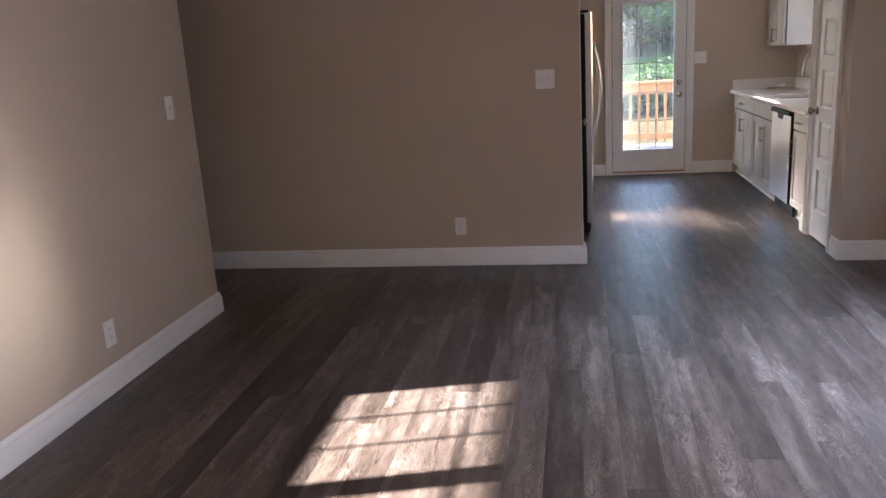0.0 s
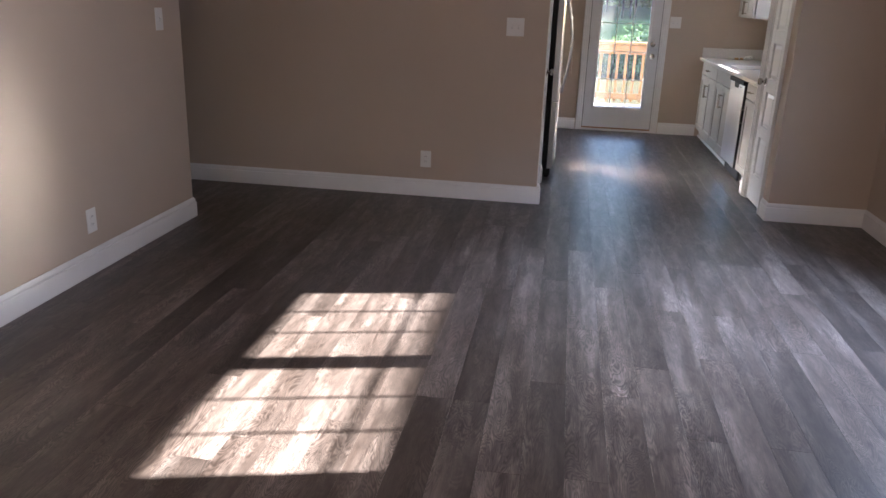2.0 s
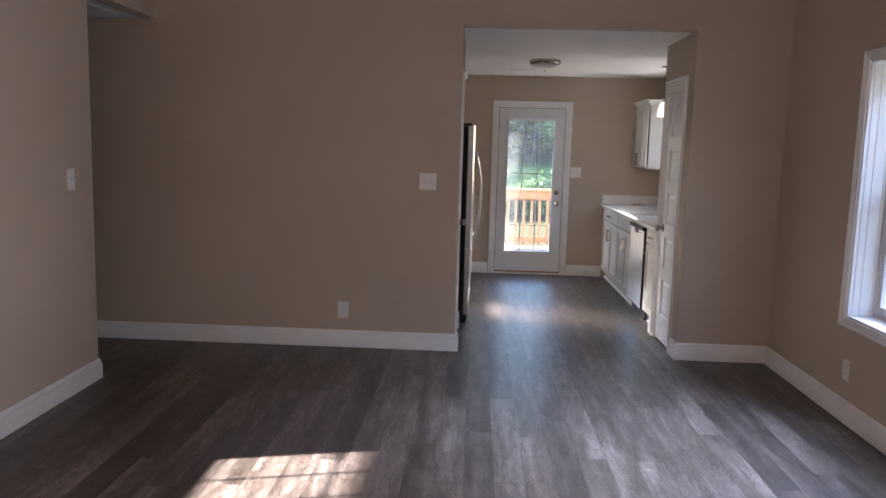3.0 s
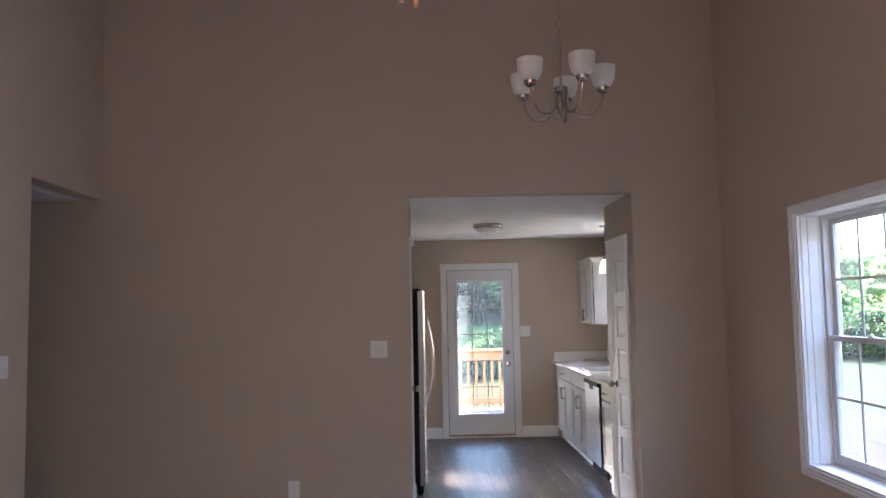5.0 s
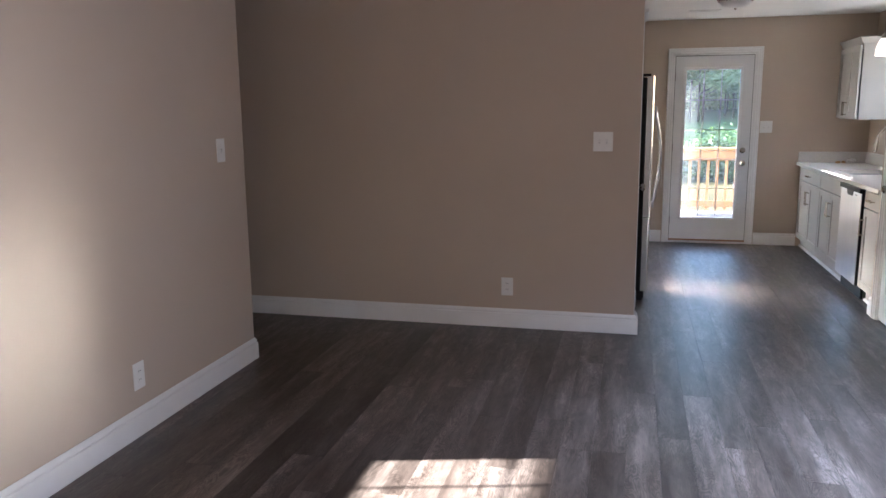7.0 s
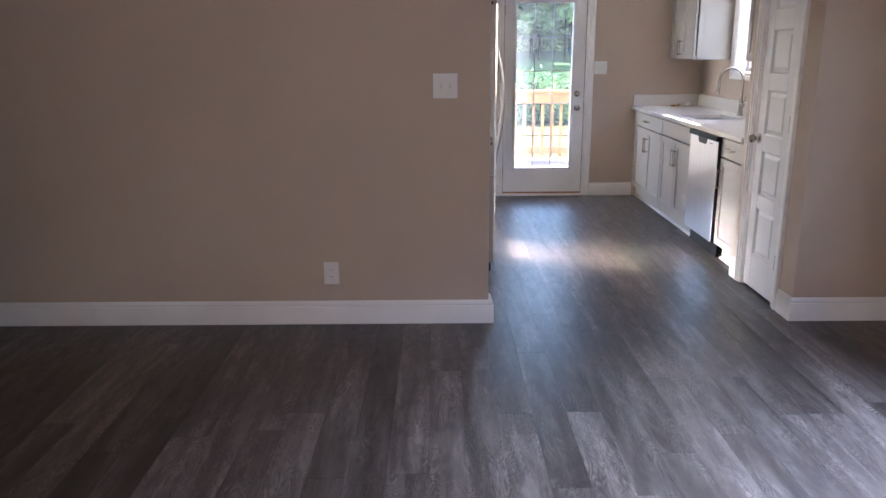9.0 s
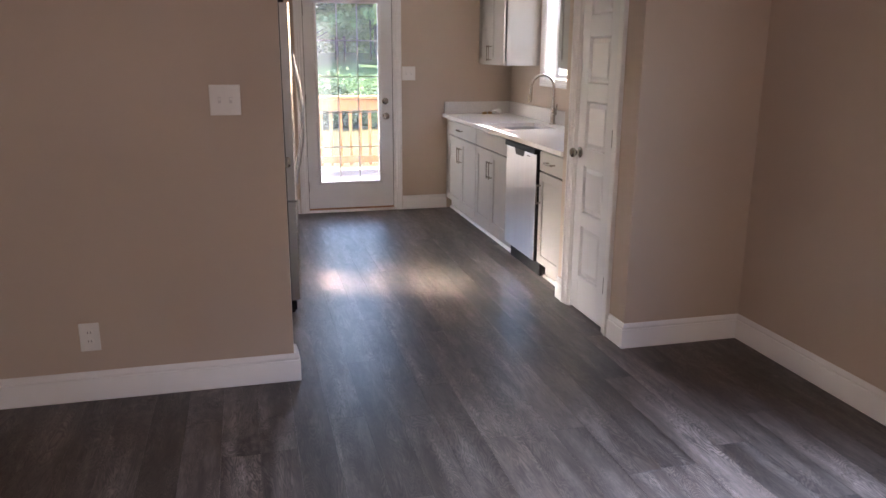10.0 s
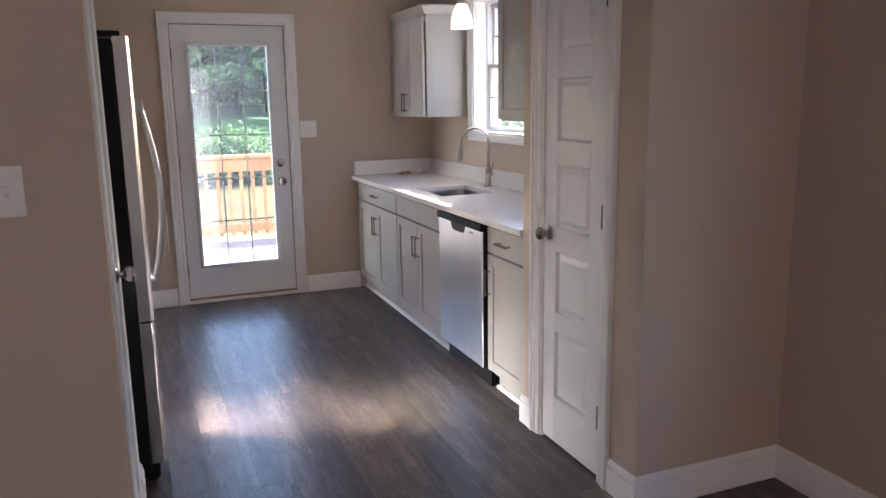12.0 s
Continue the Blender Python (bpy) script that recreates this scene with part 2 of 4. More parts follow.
SHINGLE = material("blocker_shingle", (0.09, 0.085, 0.08), 0.9, spread=0.3, scale=9)
COPPER = material("brass_fitting", (0.55, 0.33, 0.16), 0.35, 1.0, spread=0.1)
PAPER = material("white_paper", (0.8, 0.79, 0.76), 0.7, spread=0.03)


# ---- mesh helpers ----
def link(name, bm, mat, smooth=False):
    me = bpy.data.meshes.new(name)
    bmesh.ops.recalc_face_normals(bm, faces=bm.faces)
    bm.to_mesh(me)
    bm.free()
    for m in (mat if isinstance(mat, (list, tuple)) else [mat]):
        me.materials.append(m)
    if smooth:
        me.polygons.foreach_set("use_smooth", [True] * len(me.polygons))
        me.set_sharp_from_angle(angle=radians(40))
    return new(name, me)


def part(name, bm, mat, parent, label="", smooth=False):
    ob = link(name, bm, mat, smooth)
    ob.parent = parent
    return tagged(ob, label)


def thing(name, m, label, category, group=""):
    ob = new(name)
    ob.empty_display_size = 0.1
    ob.matrix_basis = m
    return tagged(ob, label, category, group)


def structure(name, bm, mat, label, category="", smooth=False):
    return tagged(link(name, bm, mat, smooth), label, category or name.split("_")[0], kind="structure")


def box(bm, x0, x1, y0, y1, z0, z1, bevel=0.0, seg=2):
    if bevel:
        one = bmesh.new()
        box(one, x0, x1, y0, y1, z0, z1)
        bmesh.ops.bevel(one, geom=one.edges[:], offset=bevel, segments=seg, profile=0.5, affect="EDGES")
        me = bpy.data.meshes.new("tmp")
        one.to_mesh(me)
        one.free()
        bm.from_mesh(me)
        bpy.data.meshes.remove(me)
        return bm
    v = [bm.verts.new(c) for c in ((x0, y0, z0), (x1, y0, z0), (x1, y1, z0), (x0, y1, z0), (x0, y0, z1), (x1, y0, z1), (x1, y1, z1), (x0, y1, z1))]
    for f in ((0, 3, 2, 1), (4, 5, 6, 7), (0, 1, 5, 4), (1, 2, 6, 5), (2, 3, 7, 6), (3, 0, 4, 7)):
        bm.faces.new([v[i] for i in f])
    return bm


def boxed(*a, **k):
    return box(bmesh.new(), *a, **k)


def lathe(bm, profile, segs=24, centre=(0, 0, 0), axis="z", cap=False):
    rings = []
    for r, h in profile:
        ring = []
        for k in range(segs):
            a = 2 * math.pi * k / segs
            c, s = r * math.cos(a), r * math.sin(a)
            v = (c, s, h) if axis == "z" else (c, h, s) if axis == "y" else (h, c, s)
            ring.append(bm.verts.new(Vector(centre) + Vector(v)))
        rings.append(ring)
    for a, b in zip(rings, rings[1:]):
        for k in range(segs):
            bm.faces.new((a[k], a[(k + 1) % segs], b[(k + 1) % segs], b[k]))
    if cap:
        bm.faces.new(rings[0][::-1])
        bm.faces.new(rings[-1])
    return bm


def tube(bm, pts, radius, segs=10):
    pts = [Vector(p) for p in pts]
    rings = []
    up = Vector((0.13, 0.21, 0.97))
    for i, p in enumerate(pts):
        d = (pts[min(i + 1, len(pts) - 1)] - pts[max(i - 1, 0)]).normalized()
        a = d.cross(up)
        if a.length < 0.05:
            a = d.cross(Vector((1, 0, 0)))
        a.normalize()
        b = d.cross(a).normalized()
        r = float(radius[i] if isinstance(radius, (list, tuple)) else radius)
        rings.append([bm.verts.new(p + r * (math.cos(2 * math.pi * k / segs) * a + math.sin(2 * math.pi * k / segs) * b)) for k in range(segs)])
    for a, b in zip(rings, rings[1:]):
        for k in range(segs):
            bm.faces.new((a[k], a[(k + 1) % segs], b[(k + 1) % segs], b[k]))
    bm.faces.new(rings[0][::-1])
    bm.faces.new(rings[-1])
    return bm


def wall(bm, u0, u1, z0, z1, d0, d1, holes=(), along="x"):
    """A wall slab between d0 and d1 in depth, with rectangular openings (u0, u1, z0, z1) cut through it."""
    us = sorted({u0, u1, *[h[0] for h in holes], *[h[1] for h in holes]})
    zs = sorted({z0, z1, *[h[2] for h in holes], *[h[3] for h in holes]})
    us, zs = [u for u in us if u0 <= u <= u1], [z for z in zs if z0 <= z <= z1]

    def solid(i, j):
        if not (0 <= i < len(us) - 1 and 0 <= j < len(zs) - 1):
            return False
        cu, cz = (us[i] + us[i + 1]) / 2, (zs[j] + zs[j + 1]) / 2
        return not any(h[0] < cu < h[1] and h[2] < cz < h[3] for h in holes)

    made = {}

    def vert(u, d, z):
        if (u, d, z) not in made:
            made[u, d, z] = bm.verts.new((u, d, z) if along == "x" else (d, u, z))
        return made[u, d, z]

    for i in range(len(us) - 1):
        for j in range(len(zs) - 1):
            if not solid(i, j):
                continue
            a, b, c, e = us[i], us[i + 1], zs[j], zs[j + 1]
            quads = [[(a, d0, c), (b, d0, c), (b, d0, e), (a, d0, e)], [(a, d1, c), (a, d1, e), (b, d1, e), (b, d1, c)]]
            if not solid(i - 1, j):
                quads.append([(a, d0, c), (a, d0, e), (a, d1, e), (a, d1, c)])
            if not solid(i + 1, j):
                quads.append([(b, d0, c), (b, d1, c), (b, d1, e), (b, d0, e)])
            if not solid(i, j - 1):
                quads.append([(a, d0, c), (a, d1, c), (b, d1, c), (b, d0, c)])
            if not solid(i, j + 1):
                quads.append([(a, d0, e), (b, d0, e), (b, d1, e), (a, d1, e)])
            for q in quads:
                bm.faces.new([vert(*p) for p in q])
    return bm


def sweep(bm, pts, profile):
    """A moulding along a line on the plan; the profile's first number goes out to the right of the way, its second up."""
    pts = [Vector((x, y)) for x, y in pts]
    rows = []
    for i, p in enumerate(pts):
        d0 = (p - pts[i - 1]).normalized() if i else (pts[1] - p).normalized()
        d1 = (pts[i + 1] - p).normalized() if i < len(pts) - 1 else d0
        n0, n1 = Vector((d0.y, -d0.x)), Vector((d1.y, -d1.x))
        n = (n0 + n1) / (1 + n0.dot(n1))
        rows.append([bm.verts.new((p.x + n.x * o, p.y + n.y * o, z)) for o, z in profile])
    for a, b in zip(rows, rows[1:]):
        for k in range(len(profile)):
            j = (k + 1) % len(profile)
            bm.faces.new((a[k], b[k], b[j], a[j]))
    bm.faces.new(rows[0])
    bm.faces.new(rows[-1][::-1])
    return bm


def surround(bm, x0, x1, z0, z1, profile, closed=False):
    """Casing round an opening in the plane y = 0: profile of (outwards from the opening, towards the room)."""
    rows = []
    if closed:
        spots = [(x0, z0, -1, -1), (x0, z1, -1, 1), (x1, z1, 1, 1), (x1, z0, 1, -1)]
    else:
        spots = [(x0, z0, -1, 0), (x0, z1, -1, 1), (x1, z1, 1, 1), (x1, z0, 1, 0)]
    for x, z, sx, sz in spots:
        rows.append([bm.verts.new((x + sx * u, -d, z + sz * u)) for u, d in profile])
    pairs = list(zip(rows, rows[1:] + ([rows[0]] if closed else [])))
    for a, b in pairs[:4 if closed else 3]:
        for k in range(len(profile)):
            j = (k + 1) % len(profile)
            bm.faces.new((a[k], b[k], b[j], a[j]))
    if not closed:
        bm.faces.new(rows[0])
        bm.faces.new(rows[-1][::-1])
    return bm


CASING = [(0, 0), (0, 0.009), (0.005, 0.013), (0.020, 0.013), (0.022, 0.010), (0.025, 0.010), (0.029, 0.017), (0.043, 0.018), (0.045, 0.015), (0.048, 0.015), (0.052, 0.023), (0.066, 0.023), (0.070, 0.019), (0.070, 0)]
BASE = [(-0.014, 0.002), (0.017, 0.002), (0.017, 0.100), (0.015, 0.103), (0.010, 0.104), (0.010, 0.110), (0.013, 0.113), (0.012, 0.119), (0.006, 0.128), (0.004, 0.134), (-0.014, 0.135)]

# ---- structure ----
XL, XR, YB, YF, YK = -2.010, 2.630, 5.403, -2.3, 9.182
XO, XP, YP = 0.271, 1.957, 6.285
HEAD, TALL = 2.437, 4.10
DIN = (2.475, 4.252, 0.612, 2.118)
LIV = (-2.03, -0.25, 0.612, 2.118)
SINKW = (7.32, 8.33, 1.255, 2.18)
BDOOR = (0.636, 1.484, 0.0, 2.075)
CLOSET = (5.590, 6.062, 0.0, 2.05)
PANTRY = (5.636, 6.122, 0.0, 2.05)

structure("wall_right", wall(bmesh.new(), YF, YK + 0.2, -0.3, TALL, XR, XR + 0.22, [DIN, SINKW, LIV], "y"), PAINT, "greige painted outer wall with deep window openings", "wall")
structure("wall_left", wall(bmesh.new(), YF, YB, -0.3, TALL, XL - 0.13, XL, [(4.395, 6, -0.4, HEAD)], "y"), PAINT, "greige painted wall ending at the hall opening", "wall")
structure("wall_back", wall(bmesh.new(), -4.6, XR, -0.3, TALL, YB, YB + 0.12, [(XO, XP, -0.4, HEAD)], "x"), PAINT, "greige painted wall with a wide opening to the kitchen", "wall")
structure("wall_front", wall(bmesh.new(), XL - 0.13, XR, -0.3, TALL, YF - 0.22, YF), PAINT, "plain greige painted wall", "wall")
structure("wall_kitchen_far", wall(bmesh.new(), -0.6, XR, -0.3, HEAD + 0.2, YK, YK + 0.2, [(BDOOR[0], BDOOR[1], -0.4, BDOOR[3])], "x"), PAINT, "beige painted kitchen wall with the back door", "wall")
structure("wall_pantry_side", wall(bmesh.new(), YB + 0.12, YP, -0.3, HEAD, XP, XP + 0.115, [(PANTRY[0], PANTRY[1], -0.4, PANTRY[3])], "y"), PAINT, "greige side wall of the pantry", "wall")
structure("wall_pantry_end", wall(bmesh.new(), XP + 0.115, XR, -0.3, HEAD, YP - 0.115, YP), PAINT, "greige end wall of the pantry", "wall")
structure("wall_closet_side", wall(bmesh.new(), YB + 0.12, 6.27, -0.3, HEAD, XO - 0.115, XO, [(CLOSET[0], CLOSET[1], -0.4, CLOSET[3])], "y"), PAINT, "greige side wall of the closet beside the fridge", "wall")
structure("wall_closet_end", wall(bmesh.new(), -0.6, XO - 0.115, -0.3, HEAD, 6.155, 6.27), PAINT, "greige end wall beside the fridge", "wall")
structure("wall_kitchen_left", wall(bmesh.new(), YB + 0.12, YK + 0.2, -0.3, HEAD, -0.72, -0.6, (), "y"), PAINT, "greige kitchen wall behind the fridge", "wall")
structure("wall_hall_near", wall(bmesh.new(), -4.6, XL - 0.13, -0.3, HEAD, 4.265, 4.395), PAINT, "greige hall wall", "wall")
structure("wall_hall_end", wall(bmesh.new(), 4.265, YB + 0.12, -0.3, HEAD, -4.75, -4.6, (), "y"), PAINT, "greige wall at the end of the hall", "wall")
structure("ceiling_living", boxed(XL - 0.13, XR + 0.22, YF - 0.15, YB + 0.12, TALL, TALL + 0.2), CEIL, "high white painted ceiling", "ceiling")
structure("ceiling_kitchen", boxed(-0.72, XR, YB + 0.12, YK, HEAD, HEAD + 0.2), CEIL, "flat white painted kitchen ceiling", "ceiling")
structure("ceiling_hall", boxed(-4.75, XL - 0.13, 4.265, YB, HEAD, HEAD + 0.2), CEIL, "flat white painted hall ceiling", "ceiling")
floor = structure("floor", boxed(-4.75, XR, YF - 0.15, YK + 0.1, -0.2, -0.004), JOINT, "dark grey-brown vinyl plank floor", "floor")


def baseboard(pts):
    structure("baseboard", sweep(bmesh.new(), pts, BASE), TRIM, "white painted baseboard with a moulded top", "baseboard", True)


baseboard([(XL, YF), (XL, 4.395), (XL - 0.13, 4.395), (-4.6, 4.395)])
baseboard([(-4.6, YB), (XO + 0.012, YB), (XO + 0.012, 5.518)])
baseboard([(XO, 6.134), (XO, 6.27)])
baseboard([(XP, 5.565), (XP, YB), (XR, YB), (XR, YF)])
baseboard([(XP, YP), (XP, 6.193)])
baseboard([(0.2, YK), (BDOOR[0] - 0.068, YK)])
baseboard([(BDOOR[1] + 0.068, YK), (1.985, YK)])


# ---- windows ----
def knob(parent, x, z, y, label="round satin nickel knob", rose=True):
    bm = bmesh.new()
    lathe(bm, [(0.001, 0), (0.030, 0), (0.032, -0.004), (0.026, -0.009), (0.011, -0.012), (0.010, -0.026), (0.020, -0.032), (0.027, -0.042), (0.027, -0.052), (0.020, -0.060), (0.001, -0.063)], 20, (x, y, z), "y")
    return part("knob", bm, NICKEL, parent, label, True)


def hinge(parent, x, z, y):
    bm = boxed(x - 0.010, x + 0.006, y - 0.003, y + 0.001, z - 0.045, z + 0.045)
    lathe(bm, [(0.001, z - 0.047), (0.0055, z - 0.046), (0.0055, z + 0.046), (0.001, z + 0.047)], 10, (x, y - 0.006, 0), "z")
    return part("hinge", bm, HINGE_METAL, parent, "dull dark metal butt hinge")


def sash(parent, x0, x1, z0, z1, y, rail_low, rail_top, cols=3, rows=2):
    s = 0.036
    bm = bmesh.new()
    box(bm, x0, x0 + s, y, y + 0.03, z0, z1, 0.003, 1)
    box(bm, x1 - s, x1, y, y + 0.03, z0, z1, 0.003, 1)
    box(bm, x0 + s, x1 - s, y, y + 0.03, z0, z0 + rail_low, 0.003, 1)
    box(bm, x0 + s, x1 - s, y, y + 0.03, z1 - rail_top, z1, 0.003, 1)
    ob = part("sash", bm, VINYL, parent, "white vinyl window sash")
    a, b, c, d = x0 + s, x1 - s, z0 + rail_low, z1 - rail_top
    g = part("pane", boxed(a, b, y + 0.012, y + 0.016, c, d), GLASS, ob, "clear window glass")
    g.visible_shadow = False
    for k in range(1, cols):
        u = a + (b - a) * k / cols
        part("muntin", boxed(u - 0.008, u + 0.008, y + 0.004, y + 0.011, c, d), VINYL, ob)
    for k in range(1, rows):
        u = c + (d - c) * k / rows
        part("muntin", boxed(a, b, y + 0.005, y + 0.0105, u - 0.008, u + 0.008), VINYL, ob)
    return ob


def window(name, m, width, z0, z1, units, depth, label, slim=1.0):
    """Double-hung units side by side in a deep reveal; local x along the wall, y into it."""
    w = thing(name, m, label, "window")
    w["kind"] = "structure"
    t = 0.018
    for nm, b in (("jamb", (0, t, -0.002, depth, z0, z1)), ("jamb", (width - t, width, -0.002, depth, z0, z1)), ("head_jamb", (t, width - t, -0.002, depth, z1 - t, z1)), ("window_sill", (t, width - t, -0.002, depth, z0, z0 + t))):
        bm = boxed(*b)
        if nm == "jamb":
            inner = b[1] if b[0] == 0 else b[0]
            side = 0.004 if b[0] == 0 else -0.004
            for yy in (0.02, depth * 0.42, depth * 0.86):
                box(bm, min(inner, inner + side), max(inner, inner + side), yy, yy + 0.010, z0 + t, z1 - t)
        part(nm, bm, TRIM, w, "white painted reveal board")
    part("casing", surround(bmesh.new(), 0.004, width - 0.004, z0 + 0.004, z1 - 0.004, [(u * 0.76, d) for u, d in CASING], True), TRIM, w, "white painted window casing", True)
    uw = (width - 2 * t) / units
    fr = 0.022 * slim
    for k in range(units):
        a, b = t + k * uw, t + (k + 1) * uw
        c, d = z0 + t, z1 - t
        bm = bmesh.new()
        for q in ((a, a + fr, c, d), (b - fr, b, c, d), (a + fr, b - fr, c, c + fr), (a + fr, b - fr, d - fr, d)):
            box(bm, q[0], q[1], depth - 0.002, depth + 0.075, q[2], q[3], 0.003, 1)
        part("window_frame", bm, VINYL, w, "white vinyl window frame")
        a, b, c, d = a + fr, b - fr, c + fr, d - fr
        mid = (c + d) / 2
        low = sash(w, a, b, c, mid + 0.018, depth + 0.006, 0.045 * slim, 0.032)
        sash(w, a, b, mid - 0.016, d, depth + 0.040, 0.032, 0.036)
        lock = boxed((a + b) / 2 - 0.03, (a + b) / 2 + 0.03, depth + 0.004, depth + 0.03, mid + 0.018, mid + 0.026, 0.002, 1)
        lathe(lock, [(0.001, mid + 0.026), (0.011, mid + 0.026), (0.009, mid + 0.036), (0.001, mid + 0.037)], 12, ((a + b) / 2, depth + 0.017, 0))
        part("sash_lock", lock, VINYL, low, "white cam lock on the meeting rail")
    return w


FACING_LEFT = lambda x, y: pose(x, y, 0, 0, 0, -90)
window("window_1", FACING_LEFT(XR, DIN[1]), DIN[1] - DIN[0], DIN[2], DIN[3], 2, 0.145, "white twin double-hung window with grids in a deep reveal")
window("window_2", FACING_LEFT(XR, SINKW[1]), SINKW[1] - SINKW[0], SINKW[2], SINKW[3], 1, 0.10, "white double-hung kitchen window above the sink", 0.5)
# window_3 is out of view, added to hold the living end's lamp
window("window_3", FACING_LEFT(XR, LIV[1]), LIV[1] - LIV[0], LIV[2], LIV[3], 2, 0.145, "unseen white twin double-hung window added at the living end")


# ---- doors ----
def panel_door(name, m, lo, hi, top, knob_side, label, thick=1.0, back=0.005):
    """A narrow moulded door with five panels in a cased opening; local x along the wall, y into it."""
    d = thing(name, m, label, "door")
    d["kind"] = "structure"
    w = hi - lo
    jt = 0.016
    bm = bmesh.new()
    box(bm, 0, jt, 0.0, 0.115, 0, top - jt)
    box(bm, w - jt, w, 0.0, 0.115, 0, top - jt)
    box(bm, 0, w, 0.0, 0.115, top - jt, top)
    part("door_frame", bm, TRIM, d, "white painted door frame")
    # the stop is coloured near black to paint the shade round the slab
    part("door_stop", surround(bmesh.new(), jt + 0.009, w - jt - 0.009, 0.012, top - jt - 0.009, [(0, -0.06), (0, -0.0385 - back), (0.0085, -0.0385 - back), (0.0085, -0.06)]), SLOT, d, "door stop with the gap's shade in its dark colour")
    part("casing", surround(bmesh.new(), 0.006, w - 0.006, 0.002, top - 0.006, [(u, d * thick) for u, d in CASING]), TRIM, d, "white moulded door casing", True)
    cap = sweep(bmesh.new(), [(-0.068, 0.0), (w + 0.068, 0.0)], [(0, top + 0.064), (0.022, top + 0.064), (0.024, top + 0.070), (0.030, top + 0.076), (0.030, top + 0.082), (0, top + 0.086)])
    part("casing_cap", cap, TRIM, d, "small white moulded cap over the casing")
    a, b, y, z0, z1 = jt + 0.006, w - jt - 0.006, back, 0.014, top - jt - 0.004
    slab = part("slab", boxed(a, b, y + 0.0155, y + 0.038, z0, z1), DOOR, d, "white painted door slab")
    st = 0.096
    part("stile", boxed(a, a + st, y, y + 0.018, z0, z1, 0.002, 1), DOOR, slab)
    part("stile", boxed(b - st, b, y, y + 0.018, z0, z1, 0.002, 1), DOOR, slab)
    zs = [(0.222, 0.518), (0.602, 0.868), (0.968, 1.230), (1.330, 1.575), (1.690, 1.950)]
    edges = [z0] + [v for p in zs for v in p] + [z1]
    for k in range(0, len(edges), 2):
        part("rail", boxed(a + st - 0.001, b - st + 0.001, y + 0.0003, y + 0.018, edges[k], edges[k + 1], 0.002, 1), DOOR, slab)
    for p, q in zs:
        bm = bmesh.new()
        u0, u1 = a + st, b - st
        ring = lambda i, yy: [bm.verts.new(c) for c in ((u0 + i, yy, p + i), (u1 - i, yy, p + i), (u1 - i, yy, q - i), (u0 + i, yy, q - i))]
        rows = [ring(0.0, y + 0.003), ring(0.005, y + 0.0152), ring(0.014, y + 0.0152), ring(0.034, y + 0.006)]
        for r0, r1 in zip(rows, rows[1:]):
            for k in range(4):
                bm.faces.new((r0[k], r0[(k + 1) % 4], r1[(k + 1) % 4], r1[k]))
        bm.faces.new(rows[-1])
        part("panel", bm, DOOR, slab)
    kx, hx = (a + 0.045, b + 0.002) if knob_side < 0 else (b - 0.045, a - 0.002)
    knob(d, kx, 0.940, y)
    for z in (0.262, 1.060, 1.860):
        hinge(d, hx, z, y)
    return d


panel_door("door_1", FACING_LEFT(XP, PANTRY[1]), PANTRY[0], PANTRY[1], PANTRY[3], -1, "narrow white five-panel pantry door, closed")
panel_door("door_2", pose(XO, CLOSET[0], 0, 0, 0, 90), CLOSET[0], CLOSET[1], CLOSET[3], 1, "narrow white closet door beside the fridge, closed", 0.3, 0.006)

bd = thing("door_3", pose(BDOOR[0], YK, 0), "white back door with a full glazed panel and grids, closed", "door")
bd["kind"] = "structure"
w, top, jt = BDOOR[1] - BDOOR[0], BDOOR[3], 0.016
bm = bmesh.new()
box(bm, 0, jt, 0.0, 0.2, 0, top - jt)
box(bm, w - jt, w, 0.0, 0.2, 0, top - jt)
box(bm, 0, w, 0.0, 0.2, top - jt, top)
part("door_frame", bm, TRIM, bd, "white painted door frame")
part("casing", surround(bmesh.new(), 0.004, w - 0.004, 0.002, top - 0.004, [(u * 0.93, d) for u, d in CASING]), TRIM, bd, "white moulded door casing", True)
part("threshold", boxed(0.0, w, -0.012, 0.13, 0.001, 0.022, 0.003, 1), TRIM, bd, "pale metal threshold")
part("sill_strip", boxed(jt, w - jt, 0.016, 0.07, 0.0222, 0.038), SILL_WOOD, bd, "reddish wooden sill strip")
a, b, y, z0, z1 = jt + 0.0055, w - jt - 0.0055, 0.016, 0.040, top - jt - 0.0065
part("weatherstrip", surround(bmesh.new(), jt + 0.012, w - jt - 0.012, 0.04, top - jt - 0.013, [(0, -0.046), (0, -0.020), (0.0115, -0.020), (0.0115, -0.046)]), SLOT, bd, "dark weatherstrip in the door gap")
gx0, gx1, gz0, gz1 = 0.776 - BDOOR[0], 1.330 - BDOOR[0], 0.292, 1.905
bm = wall(bmesh.new(), a, b, z0, z1, y, y + 0.044, [(gx0 - 0.004, gx1 + 0.004, gz0 - 0.004, gz1 + 0.004)], "x")
slab = part("slab", bm, DOOR, bd, "white painted door slab")
part("lite_frame", surround(bmesh.new(), gx0, gx1, gz0, gz1, [(0, -y - 0.003), (0, 0.009 - y), (0.005, 0.012 - y), (0.020, 0.010 - y), (0.026, 0.004 - y), (0.028, -y - 0.003)], True), DOOR, slab, "white raised glazing frame", True)
g = part("pane", boxed(gx0 - 0.004, gx1 + 0.004, y + 0.034, y + 0.038, gz0 - 0.004, gz1 + 0.004), DOOR_GLASS, slab, "door glass with a pale film for the outdoor haze")
g.visible_shadow = False
